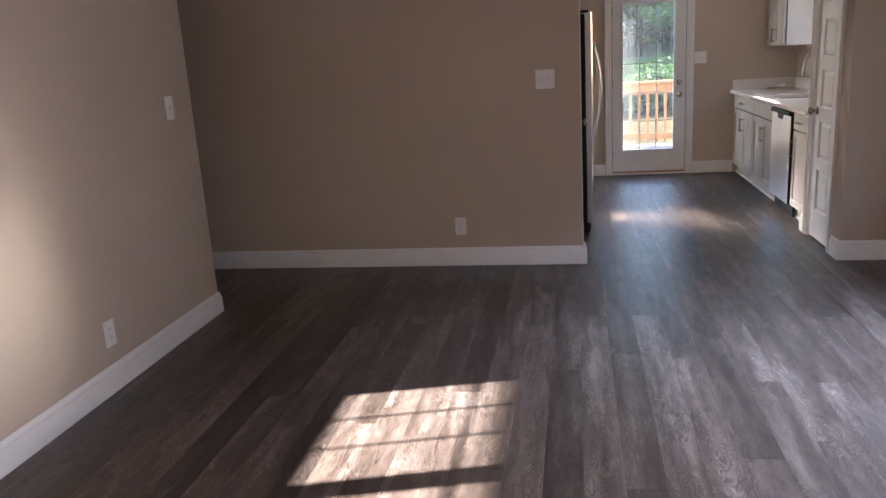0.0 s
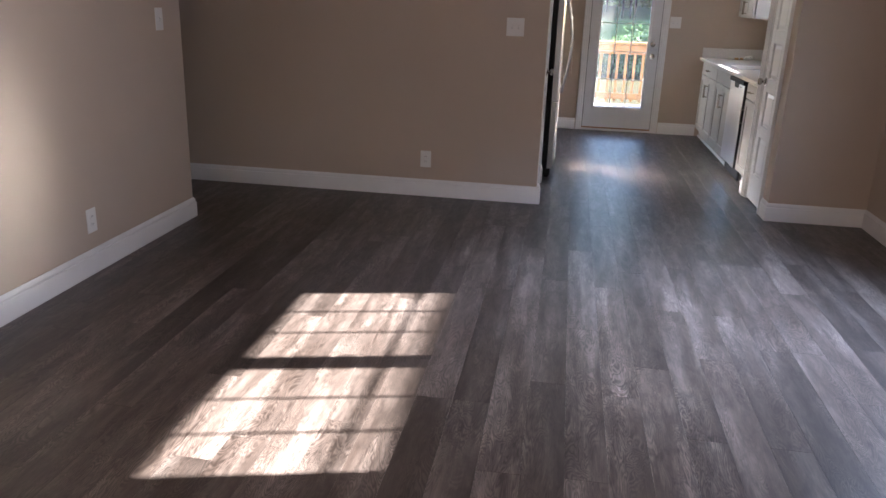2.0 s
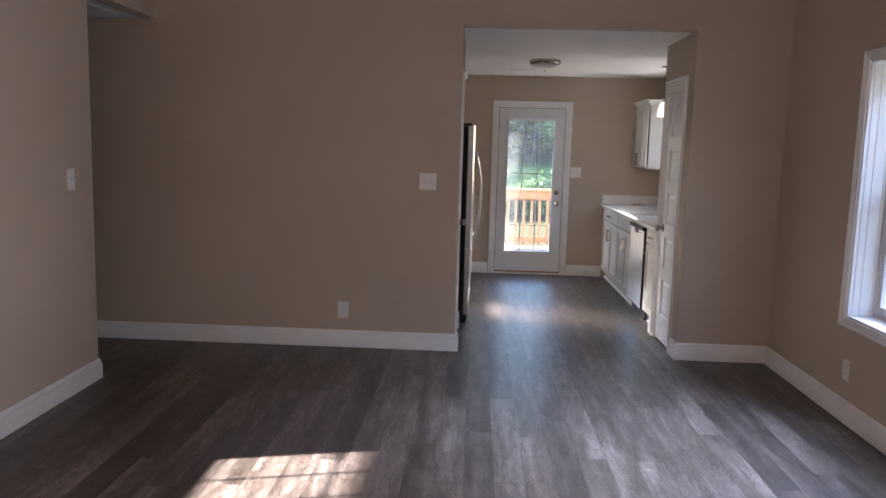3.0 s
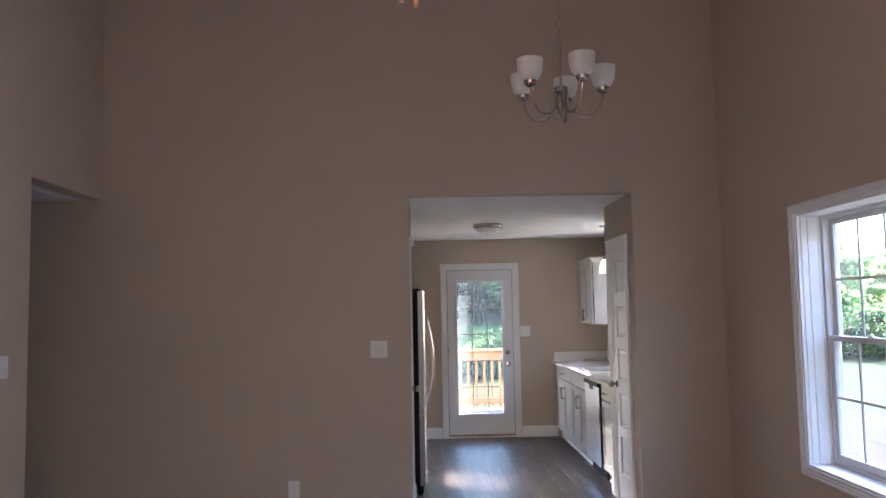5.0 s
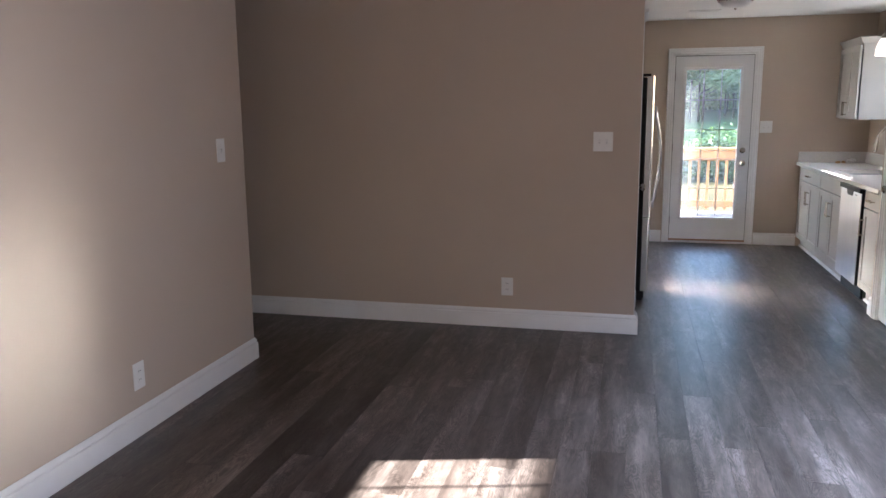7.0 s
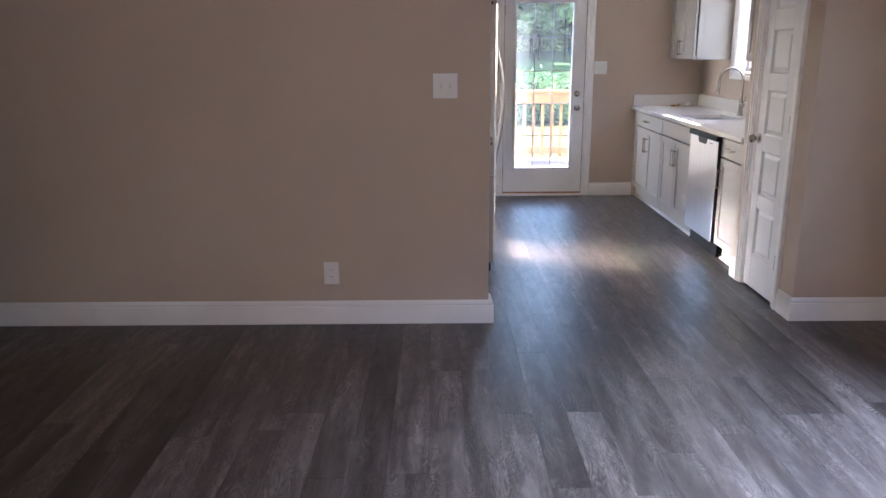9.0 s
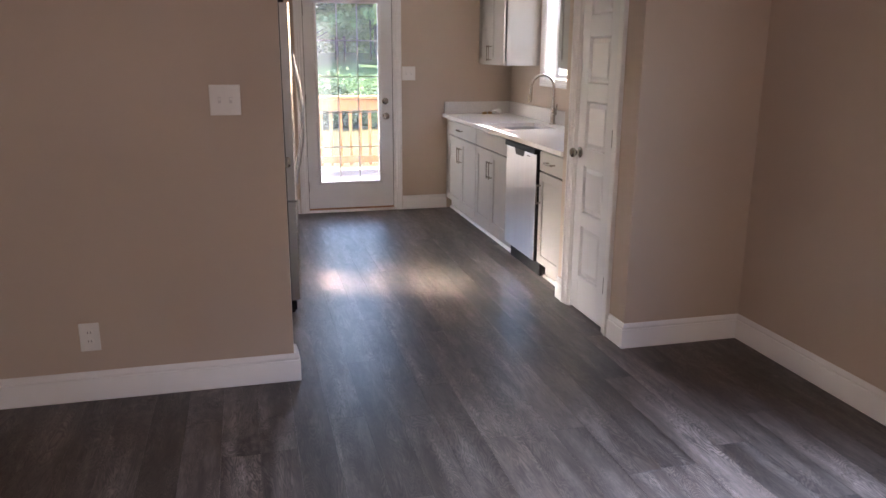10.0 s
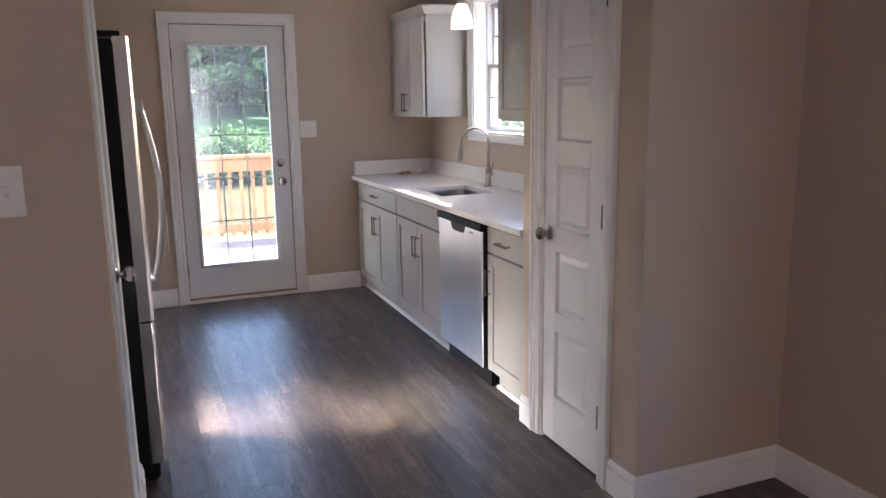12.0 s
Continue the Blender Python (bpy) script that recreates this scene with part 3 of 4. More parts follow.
for k in (1, 2):
    u = gx0 + (gx1 - gx0) * k / 3
    part("muntin", boxed(u - 0.005, u + 0.005, y + 0.026, y + 0.032, gz0, gz1), GRID, slab, "thin grey grid bar")
for k in range(1, 5):
    u = gz0 + (gz1 - gz0) * k / 5
    part("muntin", boxed(gx0, gx1, y + 0.0265, y + 0.0315, u - 0.005, u + 0.005), GRID, slab, "thin grey grid bar")
knob(bd, 1.398 - BDOOR[0], 0.898, y)
bm = lathe(bmesh.new(), [(0.001, 0), (0.031, 0), (0.031, -0.006), (0.024, -0.012), (0.012, -0.014), (0.001, -0.014)], 20, (1.393 - BDOOR[0], y, 1.037), "y")
box(bm, 1.393 - BDOOR[0] - 0.005, 1.393 - BDOOR[0] + 0.005, y - 0.026, y - 0.012, 1.02, 1.054, 0.002, 1)
part("deadbolt", bm, NICKEL, bd, "satin nickel deadbolt turn", True)
for z in (0.25, 1.06, 1.84):
    hinge(bd, a - 0.002, z, y)
part("strike", boxed(b + 0.001, b + 0.006, y - 0.004, y + 0.02, 0.87, 0.93), SLOT, bd, "dark latch strike")

# ---- kitchen ----
CAB_X = 1.972


def bar_pull(parent, x, z, y, length=0.14, upright=True):
    bm = bmesh.new()
    h = length / 2
    if upright:
        box(bm, x - 0.006, x + 0.006, y - 0.034, y - 0.026, z - h, z + h, 0.002, 1)
        for s in (-1, 1):
            box(bm, x - 0.005, x + 0.005, y - 0.028, y, z + s * (h - 0.012) - 0.005, z + s * (h - 0.012) + 0.005)
    else:
        box(bm, x - h, x + h, y - 0.034, y - 0.026, z - 0.006, z + 0.006, 0.002, 1)
        for s in (-1, 1):
            box(bm, x + s * (h - 0.012) - 0.005, x + s * (h - 0.012) + 0.005, y - 0.028, y, z - 0.005, z + 0.005)
    return part("handle", bm, NICKEL, parent, "satin nickel bar pull")


def shaker(parent, x0, x1, z0, z1, pull=None, name="door"):
    """A shaker door: frame of stiles and rails proud of a flat panel; the front plane is y = 0."""
    st = 0.056
    d = part(name, boxed(x0 + st - 0.004, x1 - st + 0.004, -0.012, -0.002, z0 + st - 0.004, z1 - st + 0.004), CABINET, parent, "pale grey shaker door")
    for q in ((x0, x0 + st, z0, z1), (x1 - st, x1, z0, z1)):
        part("stile", boxed(q[0], q[1], -0.020, -0.001, q[2], q[3], 0.0015, 1), CABINET, d)
    for q in ((x0 + st, x1 - st, z0, z0 + st), (x0 + st, x1 - st, z1 - st, z1)):
        part("rail", boxed(q[0], q[1], -0.0197, -0.001, q[2], q[3], 0.0015, 1), CABINET, d)
    if pull:
        bar_pull(d, pull[0], pull[1], -0.020)
    return d


def base_cabinet(y_far, width, label, doors=2, filler=0.0, drawer_pull=True):
    c = thing("base_cabinet", FACING_LEFT(CAB_X + 0.02, y_far), label, "cabinet", "kitchen base cabinets")
    z0, z1, dp = 0.105, 0.882, 0.60
    bm = bmesh.new()
    box(bm, 0, 0.018, 0.013, dp, z0, z1)
    box(bm, width - 0.018, width, 0.013, dp, z0, z1)
    box(bm, 0.018, width - 0.018, 0.013, dp, z0, z0 + 0.018)
    box(bm, 0.018, width - 0.018, dp - 0.008, dp, z0 + 0.018, z1)
    part("carcass", bm, CABINET, c)
    ff = bmesh.new()
    for q in ((0.019, 0.038 + filler, z0 + 0.019, z1), (width - 0.038, width - 0.019, z0 + 0.019, z1), (0.038 + filler, width - 0.038, z0 + 0.019, z0 + 0.03), (0.038 + filler, width - 0.038, z1 - 0.03, z1), (0.038 + filler, width - 0.038, 0.715, 0.745)):
        box(ff, q[0], q[1], 0.045, 0.060, q[2], q[3])
    part("face_frame", ff, CABINET, c, "pale grey face frame")
    if filler:
        part("filler", boxed(0.001, filler, -0.004, 0.044, z0, z1), CABINET, c, "plain pale grey filler strip")
    part("toe_kick", boxed(0, width, 0.050, 0.062, 0.002, z0 - 0.0015), CABINET, c, "pale toe-kick board")
    shoe = [(0, 0.002), (0.018, 0.002), (0.017, 0.009), (0.012, 0.016), (0.005, 0.020), (0, 0.020)]
    part("shoe_moulding", sweep(bmesh.new(), [(0, 0.0495), (width, 0.0495)], shoe), TRIM, c, "white quarter-round moulding")
    # dark sheet stands in for the shade seen through the gaps
    part("gap_shade_sheet", boxed(0.04 + filler, width - 0.04, 0.062, 0.066, z0 + 0.03, z1 - 0.03), SHADOW_GAP, c)
    a, b = 0.006 + filler, width - 0.006
    dr = part("drawer_front", boxed(a, b, -0.020, 0.011, 0.740, 0.868, 0.002, 1), CABINET, c, "pale grey flat drawer front")
    if drawer_pull:
        bar_pull(dr, (a + b) / 2, 0.806, -0.020, 0.13, False)
    lo, hi = 0.118, 0.730
    if doors == 2:
        mid = (a + b) / 2
        shaker(c, a, mid - 0.0028, lo, hi, (mid - 0.028, 0.585))
        shaker(c, mid + 0.0028, b, lo, hi, (mid + 0.028, 0.585))
    else:
        shaker(c, a, b, lo, hi, (a + 0.028, 0.585))
    return c


base_cabinet(9.180, 1.028, "pale grey two-door base cabinet against the far wall", filler=0.10)
base_cabinet(8.150, 0.835, "pale grey sink base cabinet with two doors", drawer_pull=False)
base_cabinet(6.703, 0.412, "narrow pale grey base cabinet beside the dishwasher", doors=1)


def upper_cabinet(y_far, width, label, ends):
    c = thing("wall_cabinet", FACING_LEFT(2.316, y_far), label, "cabinet", "kitchen wall cabinets")
    z0, z1, dp = 1.374, 2.098, 0.312
    bm = boxed(0, width, 0.050, dp, z0, z1)
    for q in ((0, 0.018, z0, z1), (width - 0.018, width, z0, z1), (0.018, width - 0.018, z0, z0 + 0.018), (0.018, width - 0.018, z1 - 0.018, z1)):
        box(bm, q[0], q[1], 0.008, 0.0495, q[2], q[3])
    part("carcass", bm, CABINET, c)
    ff = bmesh.new()
    for q in ((0.0185, 0.038, z0 + 0.0185, z1 - 0.0185), (width - 0.038, width - 0.0185, z0 + 0.0185, z1 - 0.0185), (0.038, width - 0.038, z0 + 0.0185, z0 + 0.038), (0.038, width - 0.038, z1 - 0.05, z1 - 0.0185)):
        box(ff, q[0], q[1], 0.036, 0.0490, q[2], q[3])
    part("face_frame", ff, CABINET, c, "pale grey face frame")
    # dark sheet behind the doors paints the gaps' shade
    part("gap_shade_sheet", boxed(0.039, width - 0.039, 0.040, 0.046, z0 + 0.039, z1 - 0.051), SHADOW_GAP, c)
    prof = [(0, z1 - 0.012), (0.006, z1 - 0.012), (0.010, z1), (0.022, z1 + 0.022), (0.034, z1 + 0.038), (0.036, z1 + 0.05), (0, z1 + 0.05)]
    pts = [(0, 0), (width, 0)]
    if "near" in ends:
        pts.append((width, dp))
    if "far" in ends:
        pts.insert(0, (0, dp))
    part("crown", sweep(bmesh.new(), pts, prof), CABINET, c, "pale grey crown moulding")
    a, b = 0.012, width - 0.012
    mid = (a + b) / 2
    shaker(c, a, mid - 0.0028, z0 + 0.010, z1 - 0.022, (mid - 0.028, 1.478))
    shaker(c, mid + 0.0028, b, z0 + 0.010, z1 - 0.022, (mid + 0.028, 1.478))
    return c


upper_cabinet(9.178, 0.733, "pale grey shaker wall cabinet with crown moulding", ("near",))
upper_cabinet(7.252, 0.948, "pale grey shaker wall cabinet near the pantry", ("far",))

# worktop with an undermount sink
SINK = (7.60, 8.12, 2.09, 2.465)
counter = thing("worktop", pose(0, 0, 0), "white quartz worktop with short upstands", "worktop")
bm = wall(bmesh.new(), 6.288, 9.180, 1.944, 2.628, 0.884, 0.914, [SINK], "x")
for v in bm.verts:
    v.co = Vector((v.co.z, v.co.x, v.co.y))
part("slab", bm, QUARTZ, counter)
part("upstand", boxed(2.608, 2.628, 6.288, 9.160, 0.9145, 1.026, 0.002, 1), QUARTZ, counter, "white quartz upstand")
part("upstand", boxed(1.962, 2.628, 9.160, 9.180, 0.9145, 1.026, 0.002, 1), QUARTZ, counter, "white quartz upstand")
sink = thing("sink", pose(0, 0, 0), "stainless steel undermount sink in the worktop", "sink")
bm = bmesh.new()
y0, y1, x0, x1 = SINK
rows = []
for inset, z in ((-0.012, 0.8835), (0.0, 0.8835), (0.004, 0.872), (0.012, 0.72), (0.035, 0.70)):
    a, b, c, d = x0 + inset, x1 - inset, y0 + inset, y1 - inset
    r, ring = 0.035, []
    for cx, cy, s in ((b - r, d - r, 0), (a + r, d - r, 90), (a + r, c + r, 180), (b - r, c + r, 270)):
        for k in range(5):
            t = radians(s + 22.5 * k)
            ring.append(bm.verts.new((cx + r * math.cos(t), cy + r * math.sin(t), z)))
    rows.append(ring)
for r0, r1 in zip(rows, rows[1:]):
    for k in range(len(r0)):
        bm.faces.new((r0[k], r0[(k + 1) % len(r0)], r1[(k + 1) % len(r0)], r1[k]))
bm.faces.new(rows[-1])
part("basin", bm, HANDLE_STEEL, sink, "", True)
part("drain", lathe(bmesh.new(), [(0.045, 0.7005), (0.045, 0.704), (0.03, 0.705), (0.022, 0.7015), (0.001, 0.7015)], 20, (2.28, 7.83, 0)), NICKEL, sink, "round steel drain")

FX, FY = 2.568, 7.95
faucet = thing("kitchen_faucet", pose(FX, FY, 0.9142), "brushed nickel gooseneck kitchen tap beside the sink", "tap")
part("base", lathe(bmesh.new(), [(0.001, 0), (0.028, 0), (0.028, 0.006), (0.022, 0.012), (0.019, 0.07), (0.019, 0.12), (0.014, 0.135), (0.001, 0.135)], 20), NICKEL, faucet, "", True)
neck = [(0, 0, 0.12), (0, 0, 0.20), (0, 0, 0.28)] + [(-0.098 + 0.098 * math.cos(t), 0, 0.300 + 0.098 * math.sin(t)) for t in np.linspace(0, math.pi * 0.97, 14)]
neck += [(-0.198, 0, 0.268)]
part("spout", tube(bmesh.new(), neck, 0.0115, 14), NICKEL, faucet, "", True)
part("spray_head", tube(bmesh.new(), [(-0.197, 0, 0.275), (-0.201, 0, 0.245), (-0.206, 0, 0.20), (-0.208, 0, 0.180)], [0.0125, 0.015, 0.0165, 0.014], 16), NICKEL, faucet, "pull-down spray head", True)
lev = bmesh.new()
lathe(lev, [(0.001, 0), (0.017, 0), (0.017, -0.03), (0.001, -0.034)], 14, (0, -0.012, 0.09), "y")
tube(lev, [(0, -0.036, 0.09), (0.008, -0.045, 0.12), (0.012, -0.048, 0.165)], [0.008, 0.007, 0.005], 10)
part("lever", lev, NICKEL, faucet, "single side lever", True)

# dishwasher
dw = thing("dishwasher", FACING_LEFT(CAB_X, 7.310), "stainless steel dishwasher under the worktop", "dishwasher")
part("body", boxed(0.004, 0.598, 0.035, 0.58, 0.10, 0.872), BLACK, dw, "black dishwasher tub")
dd = part("door", boxed(0.004, 0.598, -0.022, 0.032, 0.118, 0.838, 0.006, 2), STEEL, dw, "brushed stainless door")
part("side_trim", boxed(0.5985, 0.602, -0.018, 0.05, 0.118, 0.872), BLACK, dw, "black door edge")
part("top_edge", boxed(0.002, 0.600, -0.034, 0.034, 0.840, 0.876, 0.004, 2), BLACK, dw, "black top edge of the door")
pk = bmesh.new()
lip = [(0.185, 0.838), (0.385, 0.838), (0.372, 0.806), (0.350, 0.796), (0.220, 0.796), (0.198, 0.806)]
front = [pk.verts.new((x, -0.0232, z)) for x, z in lip]
back = [pk.verts.new((x, -0.012, z)) for x, z in lip]
pk.faces.new(front)
pk.faces.new(back[::-1])
for k in range(len(lip)):
    n = (k + 1) % len(lip)
    pk.faces.new((front[k], front[n], back[n], back[k]))
part("pocket_handle", pk, SLOT, dd, "dark recessed pocket handle")
part("badge", boxed(0.43, 0.49, -0.0228, -0.020, 0.812, 0.818), SLOT, dd, "small dark printed mark")
part("kick_plate", boxed(0.006, 0.596, 0.030, 0.05, 0.006, 0.112, 0.003, 1), BLACK, dw, "black kick plate")
for x in (0.05, 0.55):
    part("foot", lathe(bmesh.new(), [(0.001, 0.001), (0.016, 0.001), (0.016, 0.012), (0.006, 0.014), (0.006, 0.11)], 12, (x, 0.3, 0)), BLACK, dw)

# fridge, seen edge-on
fr = thing("refrigerator", pose(0.297, 6.335, 0, 0, 0, 90), "stainless steel French-door refrigerator with black sides", "refrigerator")
W = 0.905
part("body", boxed(0, W, -0.020, 0.70, 0.05, 1.735, 0.006, 2), BLACK, fr, "black refrigerator cabinet")


def fridge_door(name, x0, x1, z0, z1, label):
    bm = bmesh.new()
    n = 9
    xs = [x0] + [x0] + [x0 + 0.010] + [x0 + 0.03 + (x1 - x0 - 0.06) * k / n for k in range(n + 1)] + [x1 - 0.010] + [x1] + [x1]
    ys = [-0.023, -0.066, -0.075] + [-0.080 - 0.0015 * math.sin(math.pi * k / n) for k in range(n + 1)] + [-0.075, -0.066, -0.023]
    lo = [bm.verts.new((x, y, z0)) for x, y in zip(xs, ys)]
    hi = [bm.verts.new((x, y, z1)) for x, y in zip(xs, ys)]
    for k in range(len(xs)):
        j = (k + 1) % len(xs)
        bm.faces.new((lo[k], lo[j], hi[j], hi[k]))
    bm.faces.new(lo[::-1])
    bm.faces.new(hi)
    # faces turned sideways take the darker steel, so their reflection is dimmer
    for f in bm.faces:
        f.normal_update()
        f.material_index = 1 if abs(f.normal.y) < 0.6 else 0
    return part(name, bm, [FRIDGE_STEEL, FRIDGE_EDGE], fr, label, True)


def bow_handle(parent, x, z0, z1):
    bm = bmesh.new()
    pts = [(x, -0.098 - 0.055 * math.sin(math.pi * k / 14), z0 + (z1 - z0) * k / 14) for k in range(15)]
    tube(bm, pts, 0.0115, 12)
    for z in (z0, z1):
        box(bm, x - 0.014, x + 0.014, -0.112, -0.078, z - 0.026, z + 0.026, 0.005, 2)
    return part("handle", bm, HANDLE_STEEL, parent, "bowed steel handle", True)


for x0, x1, hx in ((0.003, W / 2 - 0.002, W / 2 - 0.045), (W / 2 + 0.002, W - 0.003, W / 2 + 0.045)):
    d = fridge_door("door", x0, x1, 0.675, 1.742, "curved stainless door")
    bow_handle(d, hx, 0.725, 1.495)
    if hx > W / 2:
        part("tag", boxed(hx - 0.02, hx + 0.02, -0.170, -0.168, 0.86, 1.02), PAPER, d, "white paper tag on the handle")
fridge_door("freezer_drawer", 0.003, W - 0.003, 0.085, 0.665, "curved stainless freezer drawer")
part("base_grille", boxed(0.01, W - 0.01, -0.05, 0.02, 0.022, 0.078, 0.004, 1), BLACK, fr, "black base grille")
for x in (0.05, W - 0.05):
    part("foot", lathe(bmesh.new(), [(0.001, 0.002), (0.022, 0.002), (0.022, 0.02), (0.012, 0.024), (0.012, 0.055)], 14, (x, -0.02, 0)), BLACK, fr, "black levelling foot")
for x in (0.05, W - 0.05):
    part("hinge_cover", boxed(x - 0.04, x + 0.04, -0.05, 0.05, 1.7425, 1.762, 0.005, 2), BLACK, fr, "black hinge cover")

# small things on the worktop
for x, y, a in ((2.315, 9.02, 20), (2.375, 9.045, 110)):
    f = thing("pipe_fitting", pose(x, y, 0.9265, 0, 90, a), "small brass pipe fitting lying on the worktop", "fitting", "pipe fittings")
    part("body", lathe(bmesh.new(), [(0.006, -0.022), (0.010, -0.022), (0.010, -0.004), (0.0124, -0.004), (0.0124, 0.008), (0.009, 0.009), (0.009, 0.024), (0.006, 0.024)], 6), COPPER, f)
    part("nut", lathe(bmesh.new(), [(0.009, 0.010), (0.0122, 0.010), (0.0122, 0.018), (0.009, 0.018)], 6), COPPER, f)
bm = bmesh.new()
bmesh.ops.create_icosphere(bm, subdivisions=3, radius=0.04)
for v in bm.verts:
    k = 1 + 0.35 * noise.noise(v.co * 45) + 0.15 * noise.noise(v.co * 110)
    v.co = Vector((v.co.x * 1.15 * k, v.co.y * k, max(-0.022, v.co.z * 0.62 * k)))
tagged(link("crumpled_bag", bm, PAPER), "small crumpled white bag on the worktop", "bag").matrix_basis = pose(2.455, 9.06, 0.937)


# ---- lamps ----
def shade_profile(r_top, h):
    out = [(r_top * k, h * z) for k, z in ((0.36, 0), (0.62, 0.06), (0.80, 0.20), (0.92, 0.42), (0.99, 0.72), (1.0, 1.0))]
    return out + [(r - 0.004, z) for r, z in out[::-1][:-1]] + [(0.30 * r_top, 0.006)]


CX, CY, CZ = 1.075, 3.40, 2.495
ch = thing("chandelier", pose(CX, CY, CZ), "satin nickel five-arm chandelier with white glass shades", "chandelier")
part("stem", lathe(bmesh.new(), [(0.001, 0.10), (0.006, 0.10), (0.006, 0.475), (0.001, 0.477)], 12), NICKEL, ch)
part("stem_joint", lathe(bmesh.new(), [(0.007, 0.325), (0.0085, 0.327), (0.0085, 0.335), (0.007, 0.337)], 12), NICKEL, ch)
part("hub", lathe(bmesh.new(), [(0.001, 0.132), (0.020, 0.132), (0.024, 0.138), (0.034, 0.142), (0.034, 0.165), (0.026, 0.170), (0.010, 0.178), (0.001, 0.178)], 24), NICKEL, ch, "", True)
part("finial", lathe(bmesh.new(), [(0.001, -0.004), (0.006, 0.0), (0.009, 0.008), (0.006, 0.016), (0.004, 0.03), (0.001, 0.03)], 14), NICKEL, ch, "", True)
tear = bmesh.new()
for s in (0, 90):
    for d in (1, -1):
        tube(tear, [(d * r * math.cos(radians(s + 20)), d * r * math.sin(radians(s + 20)), z) for r, z in ((0.026, 0.140), (0.030, 0.09), (0.022, 0.045), (0.005, 0.018))], 0.004, 8)
part("drop_scroll", tear, NICKEL, ch, "", True)
loop = bmesh.new()
tube(loop, [(0.013 * math.cos(t), 0, 0.488 + 0.013 * math.sin(t)) for t in np.linspace(0, 2 * math.pi, 17)], 0.0025, 8)
part("loop", loop, NICKEL, ch, "", True)
top_z = TALL - CZ
k, z = 0, 0.503
chain = bmesh.new()
while z < top_z - 0.03:
    r = [(0.007 * math.cos(t), 0.015 * math.sin(t)) for t in np.linspace(0, 2 * math.pi, 11)]
    tube(chain, [((u, 0, z + 0.011 + v) if k % 2 else (0, u, z + 0.011 + v)) for u, v in r], 0.0014, 5)
    k, z = k + 1, z + 0.0245
part("chain", chain, NICKEL, ch, "thin nickel chain")
part("canopy", lathe(bmesh.new(), [(0.001, top_z - 0.035), (0.02, top_z - 0.033), (0.055, top_z - 0.02), (0.06, top_z - 0.001), (0.001, top_z - 0.001)], 24), NICKEL, ch, "", True)
for k in range(5):
    t = radians(0.5 + 72 * k)
    c, s = math.cos(t), math.sin(t)
    way = [(0.028, 0.140), (0.032, 0.095), (0.048, 0.055), (0.080, 0.026), (0.118, 0.018), (0.158, 0.030), (0.188, 0.062), (0.205, 0.105), (0.210, 0.140)]
    arm = part("arm", tube(bmesh.new(), [(c * r, s * r, z) for r, z in way], 0.0058, 10), NICKEL, ch, "", True)
    at = (c * 0.210, s * 0.210, 0.140)
    part("cup", lathe(bmesh.new(), [(0.006, -0.004), (0.020, 0.0), (0.024, 0.008), (0.028, 0.010), (0.031, 0.026), (0.024, 0.030), (0.001, 0.030)], 20, at), NICKEL, arm, "stepped nickel lamp cup", True)
    part("shade", lathe(bmesh.new(), [(r, z + 0.028) for r, z in shade_profile(0.063, 0.103)], 24, at), SHADE, arm, "white opal glass bell shade", True)

FZ = 2.62
fan = thing("ceiling_fan", pose(0.362, 1.355, FZ), "nickel ceiling fan with a lit bowl and two wooden pull fobs", "ceiling fan")
up = TALL - FZ
part("canopy", lathe(bmesh.new(), [(0.001, up - 0.07), (0.03, up - 0.068), (0.06, up - 0.03), (0.068, up - 0.001), (0.001, up - 0.001)], 24), NICKEL, fan, "", True)
part("downrod", lathe(bmesh.new(), [(0.001, 0.30), (0.0125, 0.30), (0.0125, up - 0.06), (0.001, up - 0.06)], 14), NICKEL, fan, "", True)
part("motor_housing", lathe(bmesh.new(), [(0.001, 0.10), (0.06, 0.10), (0.09, 0.13), (0.115, 0.16), (0.12, 0.22), (0.10, 0.26), (0.05, 0.29), (0.02, 0.32), (0.001, 0.32)], 28), NICKEL, fan, "", True)
part("switch_housing", lathe(bmesh.new(), [(0.001, 0.0), (0.055, 0.0), (0.062, 0.02), (0.062, 0.08), (0.05, 0.10), (0.001, 0.10)], 24), NICKEL, fan, "", True)
part("light_bowl", lathe(bmesh.new(), [(0.001, -0.075), (0.04, -0.072), (0.08, -0.055), (0.105, -0.028), (0.112, 0.0), (0.108, 0.004), (0.06, 0.004)], 28), FAN_GLASS, fan, "glowing warm white glass bowl", True)
for k in range(5):
    t = radians(36 + 72 * k)
    spin = Matrix.Rotation(t, 4, "Z") @ Matrix.Translation((0, 0, 0.205)) @ Matrix.Rotation(radians(11), 4, "X")
    bm = boxed(0.10, 0.20, -0.02, 0.02, -0.008, -0.003, 0.002, 1)
    bm.transform(spin)
    iron = part("blade_bracket", bm, NICKEL, fan)
    bm = bmesh.new()
    edge = [(0.17, -0.045), (0.20, -0.055), (0.52, -0.066), (0.585, -0.055), (0.60, -0.02), (0.60, 0.02), (0.585, 0.055), (0.52, 0.066), (0.20, 0.055), (0.17, 0.045)]
    lo = [bm.verts.new((x, y, 0.0)) for x, y in edge]
    hi = [bm.verts.new((x, y, 0.006)) for x, y in edge]
    for i in range(len(edge)):
        j = (i + 1) % len(edge)
        bm.faces.new((lo[i], lo[j], hi[j], hi[i]))
    bm.faces.new(lo[::-1])
    bm.faces.new(hi)
    bm.transform(spin)
    part("blade", bm, BLADE_WOOD, iron, "brown wooden fan blade")
